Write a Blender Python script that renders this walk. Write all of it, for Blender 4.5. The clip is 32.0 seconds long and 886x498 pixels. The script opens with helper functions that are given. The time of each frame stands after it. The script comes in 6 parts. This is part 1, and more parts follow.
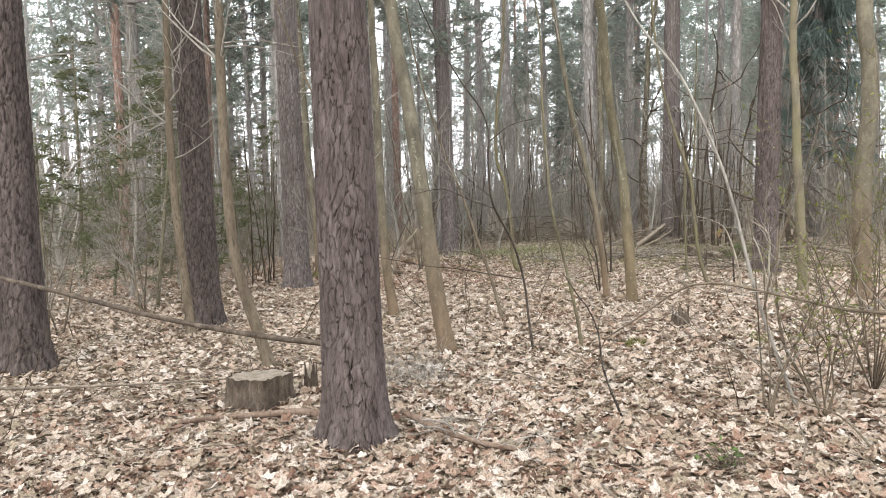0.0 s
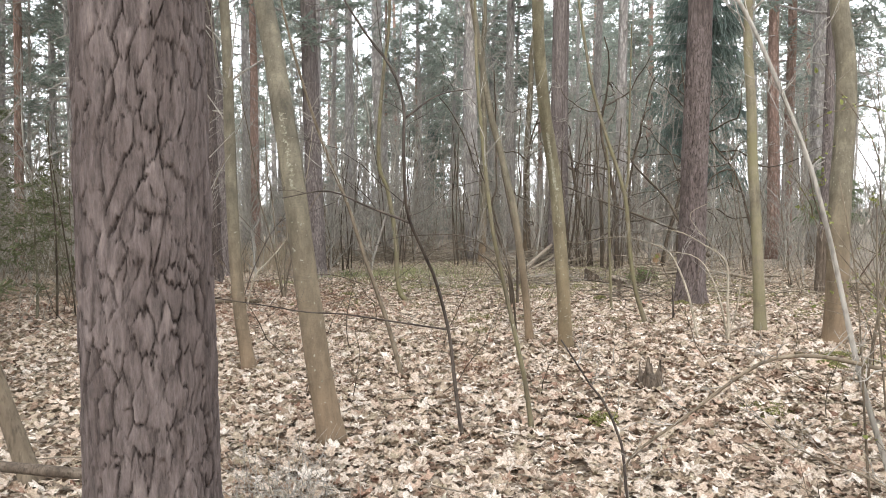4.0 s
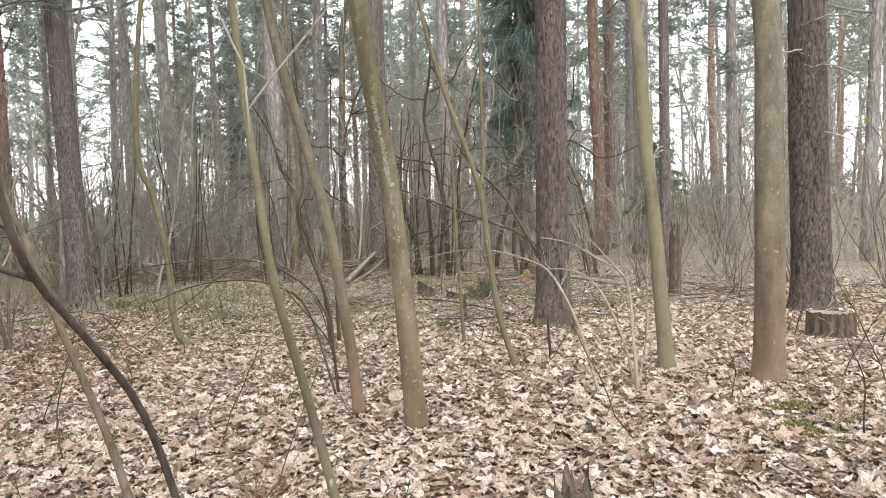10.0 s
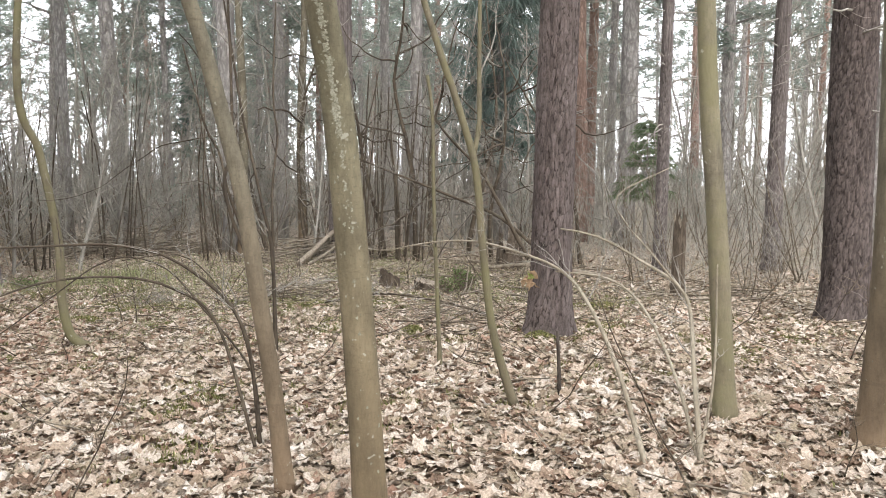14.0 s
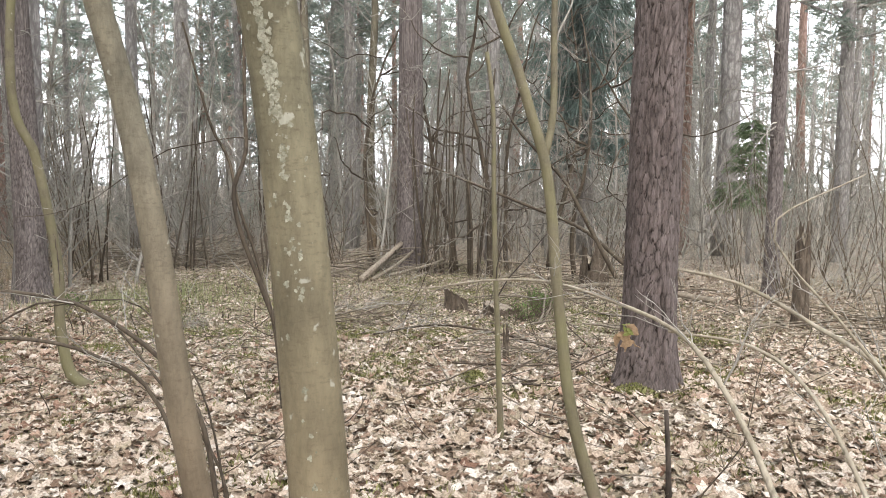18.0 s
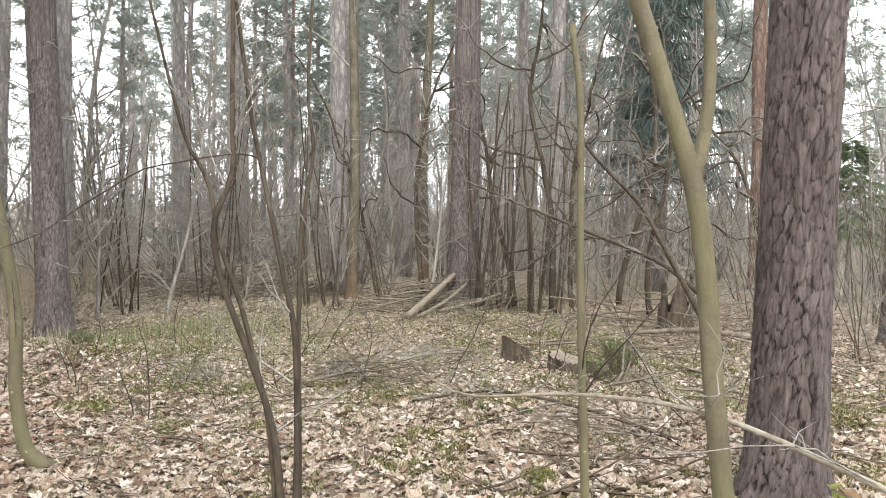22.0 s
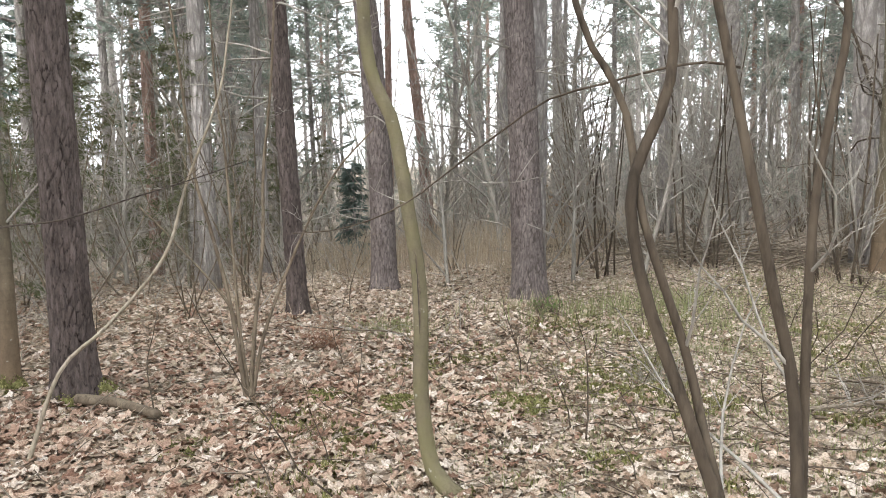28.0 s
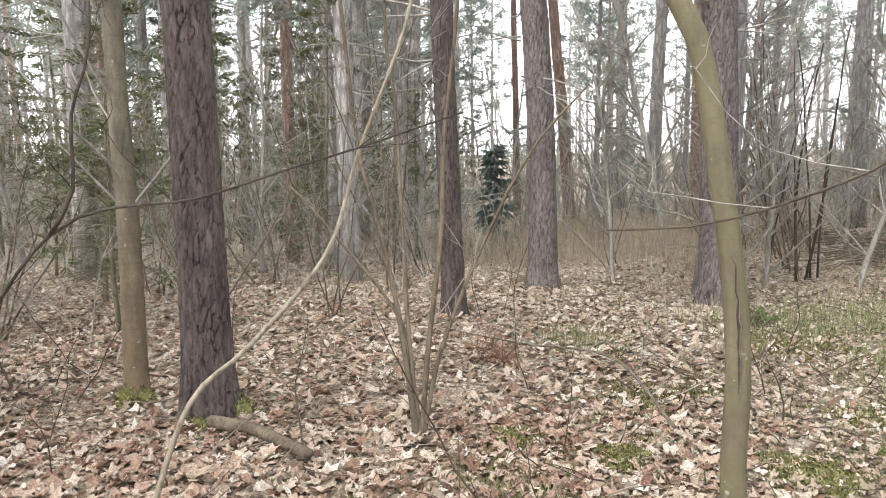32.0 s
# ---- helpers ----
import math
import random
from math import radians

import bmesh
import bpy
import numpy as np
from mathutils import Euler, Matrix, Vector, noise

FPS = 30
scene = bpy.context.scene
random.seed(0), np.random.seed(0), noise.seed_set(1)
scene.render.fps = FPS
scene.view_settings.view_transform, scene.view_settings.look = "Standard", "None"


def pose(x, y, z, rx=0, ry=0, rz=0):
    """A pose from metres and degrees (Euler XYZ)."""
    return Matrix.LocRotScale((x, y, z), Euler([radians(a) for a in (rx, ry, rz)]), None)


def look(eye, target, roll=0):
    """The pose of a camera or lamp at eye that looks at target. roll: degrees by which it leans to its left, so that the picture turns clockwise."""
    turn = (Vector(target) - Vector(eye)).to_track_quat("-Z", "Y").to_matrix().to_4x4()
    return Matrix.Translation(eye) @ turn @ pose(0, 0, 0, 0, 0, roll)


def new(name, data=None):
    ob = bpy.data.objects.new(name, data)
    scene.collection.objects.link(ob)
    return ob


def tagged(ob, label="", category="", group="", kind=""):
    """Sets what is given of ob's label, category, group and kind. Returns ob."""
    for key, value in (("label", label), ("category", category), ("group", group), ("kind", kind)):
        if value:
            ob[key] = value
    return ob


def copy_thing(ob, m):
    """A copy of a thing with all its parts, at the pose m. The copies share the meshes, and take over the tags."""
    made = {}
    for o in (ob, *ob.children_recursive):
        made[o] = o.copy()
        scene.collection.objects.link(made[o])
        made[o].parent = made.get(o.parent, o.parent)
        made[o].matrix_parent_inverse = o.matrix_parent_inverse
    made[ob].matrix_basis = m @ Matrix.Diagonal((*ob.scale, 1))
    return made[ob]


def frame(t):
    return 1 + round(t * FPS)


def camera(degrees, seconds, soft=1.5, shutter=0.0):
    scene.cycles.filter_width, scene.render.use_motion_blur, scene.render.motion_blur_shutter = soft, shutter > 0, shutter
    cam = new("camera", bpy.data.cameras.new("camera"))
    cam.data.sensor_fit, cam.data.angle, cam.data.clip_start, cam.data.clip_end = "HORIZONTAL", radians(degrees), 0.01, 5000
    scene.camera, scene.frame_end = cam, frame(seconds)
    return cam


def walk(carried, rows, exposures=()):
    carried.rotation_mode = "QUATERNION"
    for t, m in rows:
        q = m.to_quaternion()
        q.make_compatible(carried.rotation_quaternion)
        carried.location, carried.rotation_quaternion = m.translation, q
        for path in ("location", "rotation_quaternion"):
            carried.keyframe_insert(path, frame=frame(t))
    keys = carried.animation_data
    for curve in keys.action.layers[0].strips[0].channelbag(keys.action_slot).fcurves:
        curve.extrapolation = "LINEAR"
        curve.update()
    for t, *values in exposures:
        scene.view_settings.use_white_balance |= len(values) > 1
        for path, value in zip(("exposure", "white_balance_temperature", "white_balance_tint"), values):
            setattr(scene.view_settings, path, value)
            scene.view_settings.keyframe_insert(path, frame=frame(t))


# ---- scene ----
cam = camera(62.0, 32.0, soft=0.9, shutter=0.12)


def P(t, x, y, z, yaw, tilt, roll):
    return (t, pose(x, y, z, 90 + tilt, 0, yaw) @ pose(0, 0, 0, 0, 0, roll))


PATH = [
    P(0.0, -0.006, -0.005, 1.534, -0.02, -4.60, -1.07),
    P(0.5, -0.046, 0.276, 1.529, -2.09, -4.14, 0.38),
    P(1.0, -0.049, 0.512, 1.520, -4.94, -4.36, 0.32),
    P(1.5, 0.019, 0.781, 1.505, -4.37, -3.16, 0.01),
    P(2.0, 0.026, 1.061, 1.481, -3.82, -3.39, -0.14),
    P(2.5, -0.013, 1.375, 1.463, -8.48, -2.74, -1.01),
    P(4.5, -0.159, 2.451, 1.466, -11.71, -3.62, 0.27),
    P(5.0, -0.123, 2.657, 1.465, -14.02, -3.57, -0.26),
    P(5.5, -0.043, 2.842, 1.485, -14.84, -3.28, 0.53),
    P(6.0, 0.017, 2.967, 1.491, -14.67, -4.16, -0.70),
    P(6.5, 0.048, 3.153, 1.481, -19.76, -3.83, -0.07),
    P(7.0, 0.099, 3.340, 1.472, -22.77, -4.41, -0.51),
    P(7.5, 0.168, 3.547, 1.474, -21.95, -4.85, 0.37),
    P(8.0, 0.243, 3.740, 1.474, -19.25, -4.58, -0.84),
    P(8.5, 0.278, 3.920, 1.483, -20.33, -3.77, -1.00),
    P(9.0, 0.337, 4.096, 1.499, -24.25, -3.47, -0.82),
    P(9.5, 0.453, 4.319, 1.499, -26.04, -4.29, -1.74),
    P(10.0, 0.557, 4.509, 1.494, -24.87, -3.45, -1.68),
    P(10.5, 0.599, 4.655, 1.476, -27.62, -4.14, -1.30),
    P(11.0, 0.628, 4.888, 1.474, -30.44, -3.30, -0.18),
    P(11.5, 0.738, 5.096, 1.450, -31.33, -4.25, -0.43),
    P(12.0, 0.891, 5.294, 1.456, -27.90, -4.63, -0.81),
    P(12.5, 0.960, 5.441, 1.460, -27.41, -5.56, 0.08),
    P(13.0, 0.972, 5.626, 1.462, -28.88, -4.56, 0.57),
    P(13.5, 1.066, 5.819, 1.461, -30.91, -5.22, 0.78),
    P(14.0, 1.185, 6.012, 1.460, -27.70, -5.15, 0.63),
    P(14.5, 1.272, 6.150, 1.463, -25.06, -5.23, 1.10),
    P(16.5, 1.712, 6.617, 1.523, -20.46, -6.20, -0.67),
    P(17.0, 1.756, 6.761, 1.509, -20.90, -5.88, 0.70),
    P(17.5, 1.789, 6.909, 1.507, -21.03, -5.04, 0.41),
    P(18.0, 1.840, 7.054, 1.492, -21.27, -4.75, 0.50),
    P(18.5, 1.927, 7.207, 1.516, -21.94, -3.29, 0.09),
    P(19.0, 1.963, 7.340, 1.521, -20.46, -3.97, -0.52),
    P(19.5, 1.971, 7.505, 1.531, -21.22, -3.80, -0.23),
    P(20.0, 1.997, 7.618, 1.536, -22.55, -4.34, -0.36),
    P(20.5, 2.110, 7.762, 1.528, -22.84, -4.28, -0.42),
    P(21.0, 2.225, 7.894, 1.551, -20.78, -3.86, 0.04),
    P(21.5, 2.279, 8.055, 1.538, -18.97, -4.14, -0.41),
    P(22.0, 2.283, 8.217, 1.544, -16.81, -3.05, 0.97),
    P(22.5, 2.290, 8.304, 1.546, -15.15, -2.98, -0.57),
    P(23.0, 2.329, 8.417, 1.529, -9.93, -2.55, -0.72),
    P(23.5, 2.418, 8.571, 1.512, -3.17, -1.93, -0.70),
    P(24.0, 2.410, 8.687, 1.488, 0.67, -2.85, 0.14),
    P(24.5, 2.346, 8.804, 1.487, 2.80, -3.48, 0.30),
    P(26.5, 2.460, 9.328, 1.501, 11.50, -6.66, -0.34),
    P(27.0, 2.407, 9.505, 1.513, 13.30, -6.86, 0.13),
    P(27.5, 2.406, 9.640, 1.507, 15.71, -7.29, -1.01),
    P(28.0, 2.429, 9.776, 1.517, 20.45, -6.44, -1.29),
    P(28.5, 2.384, 9.888, 1.504, 22.99, -6.68, -1.58),
    P(29.0, 2.256, 10.044, 1.505, 22.38, -6.02, -0.71),
    P(29.5, 2.125, 10.114, 1.499, 23.25, -5.66, -1.03),
    P(30.0, 2.015, 10.196, 1.480, 25.75, -6.19, -0.11),
    P(30.5, 1.894, 10.350, 1.474, 29.11, -6.18, -0.87),
    P(31.0, 1.778, 10.470, 1.456, 32.88, -7.74, -1.88),
    P(31.5, 1.638, 10.570, 1.440, 32.89, -7.82, -1.53),
    P(32.0, 1.469, 10.669, 1.436, 29.59, -7.25, -0.98),
]
walk(cam, PATH, exposures=[(0, 1.58), (6, 1.68), (14, 1.66), (18, 1.72), (22, 1.85), (25, 1.83), (28, 1.77), (30.5, 1.83), (32, 1.98)])

# ---- light: a bright overcast sky and a very soft sun ----
world = bpy.data.worlds.new("overcast_sky")
scene.world = world
world.use_nodes = True
wn = world.node_tree
sky = wn.nodes.new("ShaderNodeTexSky")
sky.sky_type = "NISHITA"
sky.sun_disc = False
sky.sun_elevation = radians(42)
sky.sun_rotation = radians(200)
sky.air_density, sky.dust_density, sky.ozone_density = 1.0, 3.0, 1.0
cloud = wn.nodes.new("ShaderNodeMix")  # closed cloud in front of the blue sky
cloud.data_type = "RGBA"
cloud.inputs[0].default_value = 0.85
cloud.inputs[7].default_value = (8.6, 9.0, 9.5, 1)
wn.links.new(sky.outputs["Color"], cloud.inputs[6])
wn.links.new(cloud.outputs[2], wn.nodes["Background"].inputs["Color"])
wn.nodes["Background"].inputs["Strength"].default_value = 0.15
sun_data = bpy.data.lights.new("sun", "SUN")
sun_data.energy, sun_data.angle, sun_data.color = 0.8, radians(30), (1.0, 0.98, 0.95)
sun = new("sun", sun_data)
sun.matrix_world = look((0, 0, 30), (0 + 30 * math.cos(radians(42)) * math.sin(radians(20)), 30 * math.cos(radians(42)) * math.cos(radians(20)), 30 - 30 * math.sin(radians(42))))


# ---- materials ----
def material(name, rough=0.85, spec=0.25):
    m = bpy.data.materials.new(name)
    m.use_nodes = True
    b = m.node_tree.nodes["Principled BSDF"]
    b.inputs["Roughness"].default_value = rough
    b.inputs["Specular IOR Level"].default_value = spec
    return m, m.node_tree, b


def node(nt, kind, **inputs):
    n = nt.nodes.new(kind)
    for k, v in inputs.items():
        n.inputs[k.replace("_", " ")].default_value = v
    return n


def ramp(nt, stops):
    r = nt.nodes.new("ShaderNodeValToRGB")
    e = r.color_ramp.elements
    while len(e) < len(stops):
        e.new(0.5)
    for s, (p, c) in zip(e, stops):
        s.position, s.color = p, (*c, 1)
    return r


def coords(nt, scale, shift=True):
    """Object coordinates in metres, stretched by scale and moved by a random amount for every object."""
    tc = nt.nodes.new("ShaderNodeTexCoord")
    mp = nt.nodes.new("ShaderNodeMapping")
    mp.inputs["Scale"].default_value = scale
    nt.links.new(tc.outputs["Object"], mp.inputs["Vector"])
    if shift:
        oi = nt.nodes.new("ShaderNodeObjectInfo")
        mul = nt.nodes.new("ShaderNodeMath")
        mul.operation = "MULTIPLY"
        mul.inputs[1].default_value = 37.0
        nt.links.new(oi.outputs["Random"], mul.inputs[0])
        nt.links.new(mul.outputs[0], mp.inputs["Location"])
    return mp.outputs["Vector"]


def mix(nt, fac, a, b):
    m = nt.nodes.new("ShaderNodeMix")
    m.data_type = "RGBA"
    for sock, v in ((m.inputs[0], fac), (m.inputs[6], a), (m.inputs[7], b)):
        if isinstance(v, (int, float)):
            sock.default_value = v
        elif isinstance(v, tuple):
            sock.default_value = (*v, 1)
        else:
            nt.links.new(v, sock)
    return m.outputs[2]


def bump(nt, bsdf, height, strength, dist):
    b = nt.nodes.new("ShaderNodeBump")
    b.inputs["Strength"].default_value = strength
    b.inputs["Distance"].default_value = dist
    nt.links.new(height, b.inputs["Height"])
    nt.links.new(b.outputs["Normal"], bsdf.inputs["Normal"])


def plain_bark(name, dark, mid, light, stretch=(9, 9, 2.2), fine=60.0, rough=0.9, strength=0.6, depth=0.01):
    """Bark or wood with a coarse and a fine grain along the stem."""
    m, nt, b = material(name, rough)
    v = coords(nt, stretch)
    n1 = node(nt, "ShaderNodeTexNoise", Scale=1.0, Detail=6.0, Roughness=0.65)
    nt.links.new(v, n1.inputs["Vector"])
    r = ramp(nt, ((0.28, dark), (0.5, mid), (0.74, light)))
    nt.links.new(n1.outputs["Fac"], r.inputs["Fac"])
    n2 = node(nt, "ShaderNodeTexNoise", Scale=fine / 9, Detail=4.0)
    nt.links.new(v, n2.inputs["Vector"])
    c = mix(nt, 0.0, r.outputs["Color"], tuple(x * 0.5 for x in dark))
    f = ramp(nt, ((0.5, (0, 0, 0)), (0.72, (0.7, 0.7, 0.7))))
    nt.links.new(n2.outputs["Fac"], f.inputs["Fac"])
    nt.links.new(f.outputs["Color"], c.node.inputs[0])
    nt.links.new(c, b.inputs["Base Color"])
    bump(nt, b, n2.outputs["Fac"], strength, depth)
    return m


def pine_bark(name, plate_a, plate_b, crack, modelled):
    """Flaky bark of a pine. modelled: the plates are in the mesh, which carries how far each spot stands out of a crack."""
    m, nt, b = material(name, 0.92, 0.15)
    v = coords(nt, (1, 1, 1))
    n1 = node(nt, "ShaderNodeTexNoise", Scale=7.0, Detail=5.0, Roughness=0.7)
    mp = nt.nodes.new("ShaderNodeMapping")
    mp.inputs["Scale"].default_value = (1, 1, 0.22)
    nt.links.new(v, mp.inputs["Vector"])
    nt.links.new(mp.outputs["Vector"], n1.inputs["Vector"])
    r = ramp(nt, ((0.32, plate_a), (0.68, plate_b)))
    nt.links.new(n1.outputs["Fac"], r.inputs["Fac"])
    n2 = node(nt, "ShaderNodeTexNoise", Scale=45.0, Detail=5.0, Roughness=0.7)
    nt.links.new(mp.outputs["Vector"], n2.inputs["Vector"])
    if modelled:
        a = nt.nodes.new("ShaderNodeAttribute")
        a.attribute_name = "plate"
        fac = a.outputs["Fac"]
    else:
        mv = nt.nodes.new("ShaderNodeMapping")
        mv.inputs["Scale"].default_value = (21, 21, 5)
        nt.links.new(v, mv.inputs["Vector"])
        vo = node(nt, "ShaderNodeTexVoronoi", Scale=1.0)
        vo.feature = "DISTANCE_TO_EDGE"
        torn = node(nt, "ShaderNodeTexNoise", Scale=2.2, Detail=5.0, Roughness=0.7)
        nt.links.new(mv.outputs["Vector"], torn.inputs["Vector"])
        nt.links.new(mix(nt, 0.45, mv.outputs["Vector"], torn.outputs["Color"]), vo.inputs["Vector"])
        fr = ramp(nt, ((0.0, (0, 0, 0)), (0.2, (1, 1, 1))))
        nt.links.new(vo.outputs["Distance"], fr.inputs["Fac"])
        fac = fr.outputs["Color"]
    fleck = ramp(nt, ((0.33, (0.5, 0.5, 0.5)), (0.68, (1.35, 1.35, 1.35))))
    nt.links.new(n2.outputs["Fac"], fleck.inputs["Fac"])
    ml = nt.nodes.new("ShaderNodeMix")
    ml.data_type, ml.blend_type = "RGBA", "MULTIPLY"
    ml.inputs[0].default_value = 1.0
    nt.links.new(r.outputs["Color"], ml.inputs[6])
    nt.links.new(fleck.outputs["Color"], ml.inputs[7])
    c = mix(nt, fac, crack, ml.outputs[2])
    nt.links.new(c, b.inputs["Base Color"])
    if modelled:
        bump(nt, b, n2.outputs["Fac"], 1.0, 0.012)
    else:
        bump(nt, b, fac, 0.9, 0.02)
    return m


def smooth_bark(name, base, low, spots, algae=None):
    """Smooth grey bark of young broadleaved trees with pale lichen spots, browner near the foot."""
    m, nt, b = material(name, 0.8, 0.25)
    v = coords(nt, (1, 1, 1))
    n1 = node(nt, "ShaderNodeTexNoise", Scale=9.0, Detail=8.0, Roughness=0.72)
    mp = nt.nodes.new("ShaderNodeMapping")
    mp.inputs["Scale"].default_value = (1, 1, 0.35)
    nt.links.new(v, mp.inputs["Vector"])
    nt.links.new(mp.outputs["Vector"], n1.inputs["Vector"])
    tr = ramp(nt, ((0.3, tuple(x * 0.45 for x in base)), (0.5, base), (0.7, tuple(x * 1.65 for x in base))))
    nt.links.new(n1.outputs["Fac"], tr.inputs["Fac"])
    fleckn = node(nt, "ShaderNodeTexNoise", Scale=55.0, Detail=5.0, Roughness=0.7)
    mb = nt.nodes.new("ShaderNodeMapping")
    mb.inputs["Scale"].default_value = (1, 1, 2.2)
    nt.links.new(v, mb.inputs["Vector"])
    nt.links.new(mb.outputs["Vector"], fleckn.inputs["Vector"])
    fr = ramp(nt, ((0.52, (0, 0, 0)), (0.72, (0.55, 0.55, 0.55))))
    nt.links.new(fleckn.outputs["Fac"], fr.inputs["Fac"])
    tone = mix(nt, fr.outputs["Color"], tr.outputs["Color"], tuple(x * 0.4 for x in base))
    tc = nt.nodes.new("ShaderNodeTexCoord")
    sep = nt.nodes.new("ShaderNodeSeparateXYZ")
    nt.links.new(tc.outputs["Object"], sep.inputs[0])
    hr = nt.nodes.new("ShaderNodeMapRange")
    hr.inputs["From Min"].default_value, hr.inputs["From Max"].default_value = 1.5, 0.05
    nt.links.new(sep.outputs["Z"], hr.inputs["Value"])
    mul = nt.nodes.new("ShaderNodeMath")
    mul.operation = "MULTIPLY"
    nt.links.new(hr.outputs["Result"], mul.inputs[0])
    nt.links.new(n1.outputs["Fac"], mul.inputs[1])
    c = mix(nt, mul.outputs[0], tone, low)
    mr = nt.nodes.new("ShaderNodeMapping")
    mr.inputs["Scale"].default_value = (2.5, 2.5, 26)
    nt.links.new(v, mr.inputs["Vector"])
    ring = node(nt, "ShaderNodeTexNoise", Scale=1.0, Detail=4.0, Roughness=0.6)
    nt.links.new(mr.outputs["Vector"], ring.inputs["Vector"])
    rr = ramp(nt, ((0.58, (0, 0, 0)), (0.74, (0.28, 0.28, 0.28))))
    nt.links.new(ring.outputs["Fac"], rr.inputs["Fac"])
    c = mix(nt, rr.outputs["Color"], c, tuple(x * 0.45 for x in base))
    if algae:
        n4 = node(nt, "ShaderNodeTexNoise", Scale=3.0, Detail=5.0, Roughness=0.7)
        nt.links.new(v, n4.inputs["Vector"])
        ar = ramp(nt, ((0.4, (0, 0, 0)), (0.62, (1, 1, 1))))
        nt.links.new(n4.outputs["Fac"], ar.inputs["Fac"])
        c = mix(nt, ar.outputs["Color"], c, algae)
    vo = node(nt, "ShaderNodeTexVoronoi", Scale=42.0, Randomness=1.0)
    wob = node(nt, "ShaderNodeTexNoise", Scale=28.0, Detail=3.0)
    add = mix(nt, 0.06, v, wob.outputs["Color"])
    nt.links.new(v, wob.inputs["Vector"])
    nt.links.new(add, vo.inputs["Vector"])
    pick = nt.nodes.new("ShaderNodeSeparateColor")
    nt.links.new(vo.outputs["Color"], pick.inputs[0])
    lim = nt.nodes.new("ShaderNodeMapRange")
    lim.inputs["From Min"].default_value, lim.inputs["From Max"].default_value = 1 - spots, 1.0
    lim.inputs["To Max"].default_value = 0.42
    nt.links.new(pick.outputs[0], lim.inputs["Value"])
    gapn = nt.nodes.new("ShaderNodeMath")
    gapn.operation = "SUBTRACT"
    nt.links.new(lim.outputs["Result"], gapn.inputs[0])
    nt.links.new(vo.outputs["Distance"], gapn.inputs[1])
    less = nt.nodes.new("ShaderNodeMapRange")
    less.inputs["From Max"].default_value = 0.16
    nt.links.new(gapn.outputs[0], less.inputs["Value"])
    sm = nt.nodes.new("ShaderNodeMath")
    sm.operation = "MULTIPLY"
    sm.inputs[1].default_value = 0.5
    nt.links.new(less.outputs[0], sm.inputs[0])
    c = mix(nt, sm.outputs[0], c, (0.44, 0.43, 0.36))
    nt.links.new(c, b.inputs["Base Color"])
    n3 = node(nt, "ShaderNodeTexNoise", Scale=70.0, Detail=4.0)
    nt.links.new(mp.outputs["Vector"], n3.inputs["Vector"])
    bump(nt, b, n3.outputs["Fac"], 0.6, 0.008)
    return m


def island_stuff(name, stops, rough=0.8, spec=0.2, through_light=0.0, grain=40.0, crease=0.0):
    """Many small pieces in one mesh, each in a colour of its own."""
    m, nt, b = material(name, rough, spec)
    g = nt.nodes.new("ShaderNodeNewGeometry")
    r = ramp(nt, stops)
    nt.links.new(g.outputs["Random Per Island"], r.inputs["Fac"])
    n = node(nt, "ShaderNodeTexNoise", Scale=grain, Detail=4.0, Roughness=0.6)
    nt.links.new(coords(nt, (1, 1, 1), False), n.inputs["Vector"])
    tone = ramp(nt, ((0.3, (0.55, 0.53, 0.5)), (0.66, (1.15, 1.15, 1.15))))
    nt.links.new(n.outputs["Fac"], tone.inputs["Fac"])
    ml = nt.nodes.new("ShaderNodeMix")
    ml.data_type, ml.blend_type = "RGBA", "MULTIPLY"
    ml.inputs[0].default_value = 1.0
    nt.links.new(r.outputs["Color"], ml.inputs[6])
    nt.links.new(tone.outputs["Color"], ml.inputs[7])
    nt.links.new(ml.outputs[2], b.inputs["Base Color"])
    if crease:
        bump(nt, b, n.outputs["Fac"], crease, 0.012)
    if through_light:
        tl = nt.nodes.new("ShaderNodeBsdfTranslucent")
        nt.links.new(ml.outputs[2], tl.inputs["Color"])
        both = nt.nodes.new("ShaderNodeMixShader")
        both.inputs[0].default_value = through_light
        nt.links.new(b.outputs[0], both.inputs[1])
        nt.links.new(tl.outputs[0], both.inputs[2])
        nt.links.new(both.outputs[0], nt.nodes["Material Output"].inputs["Surface"])
    return m


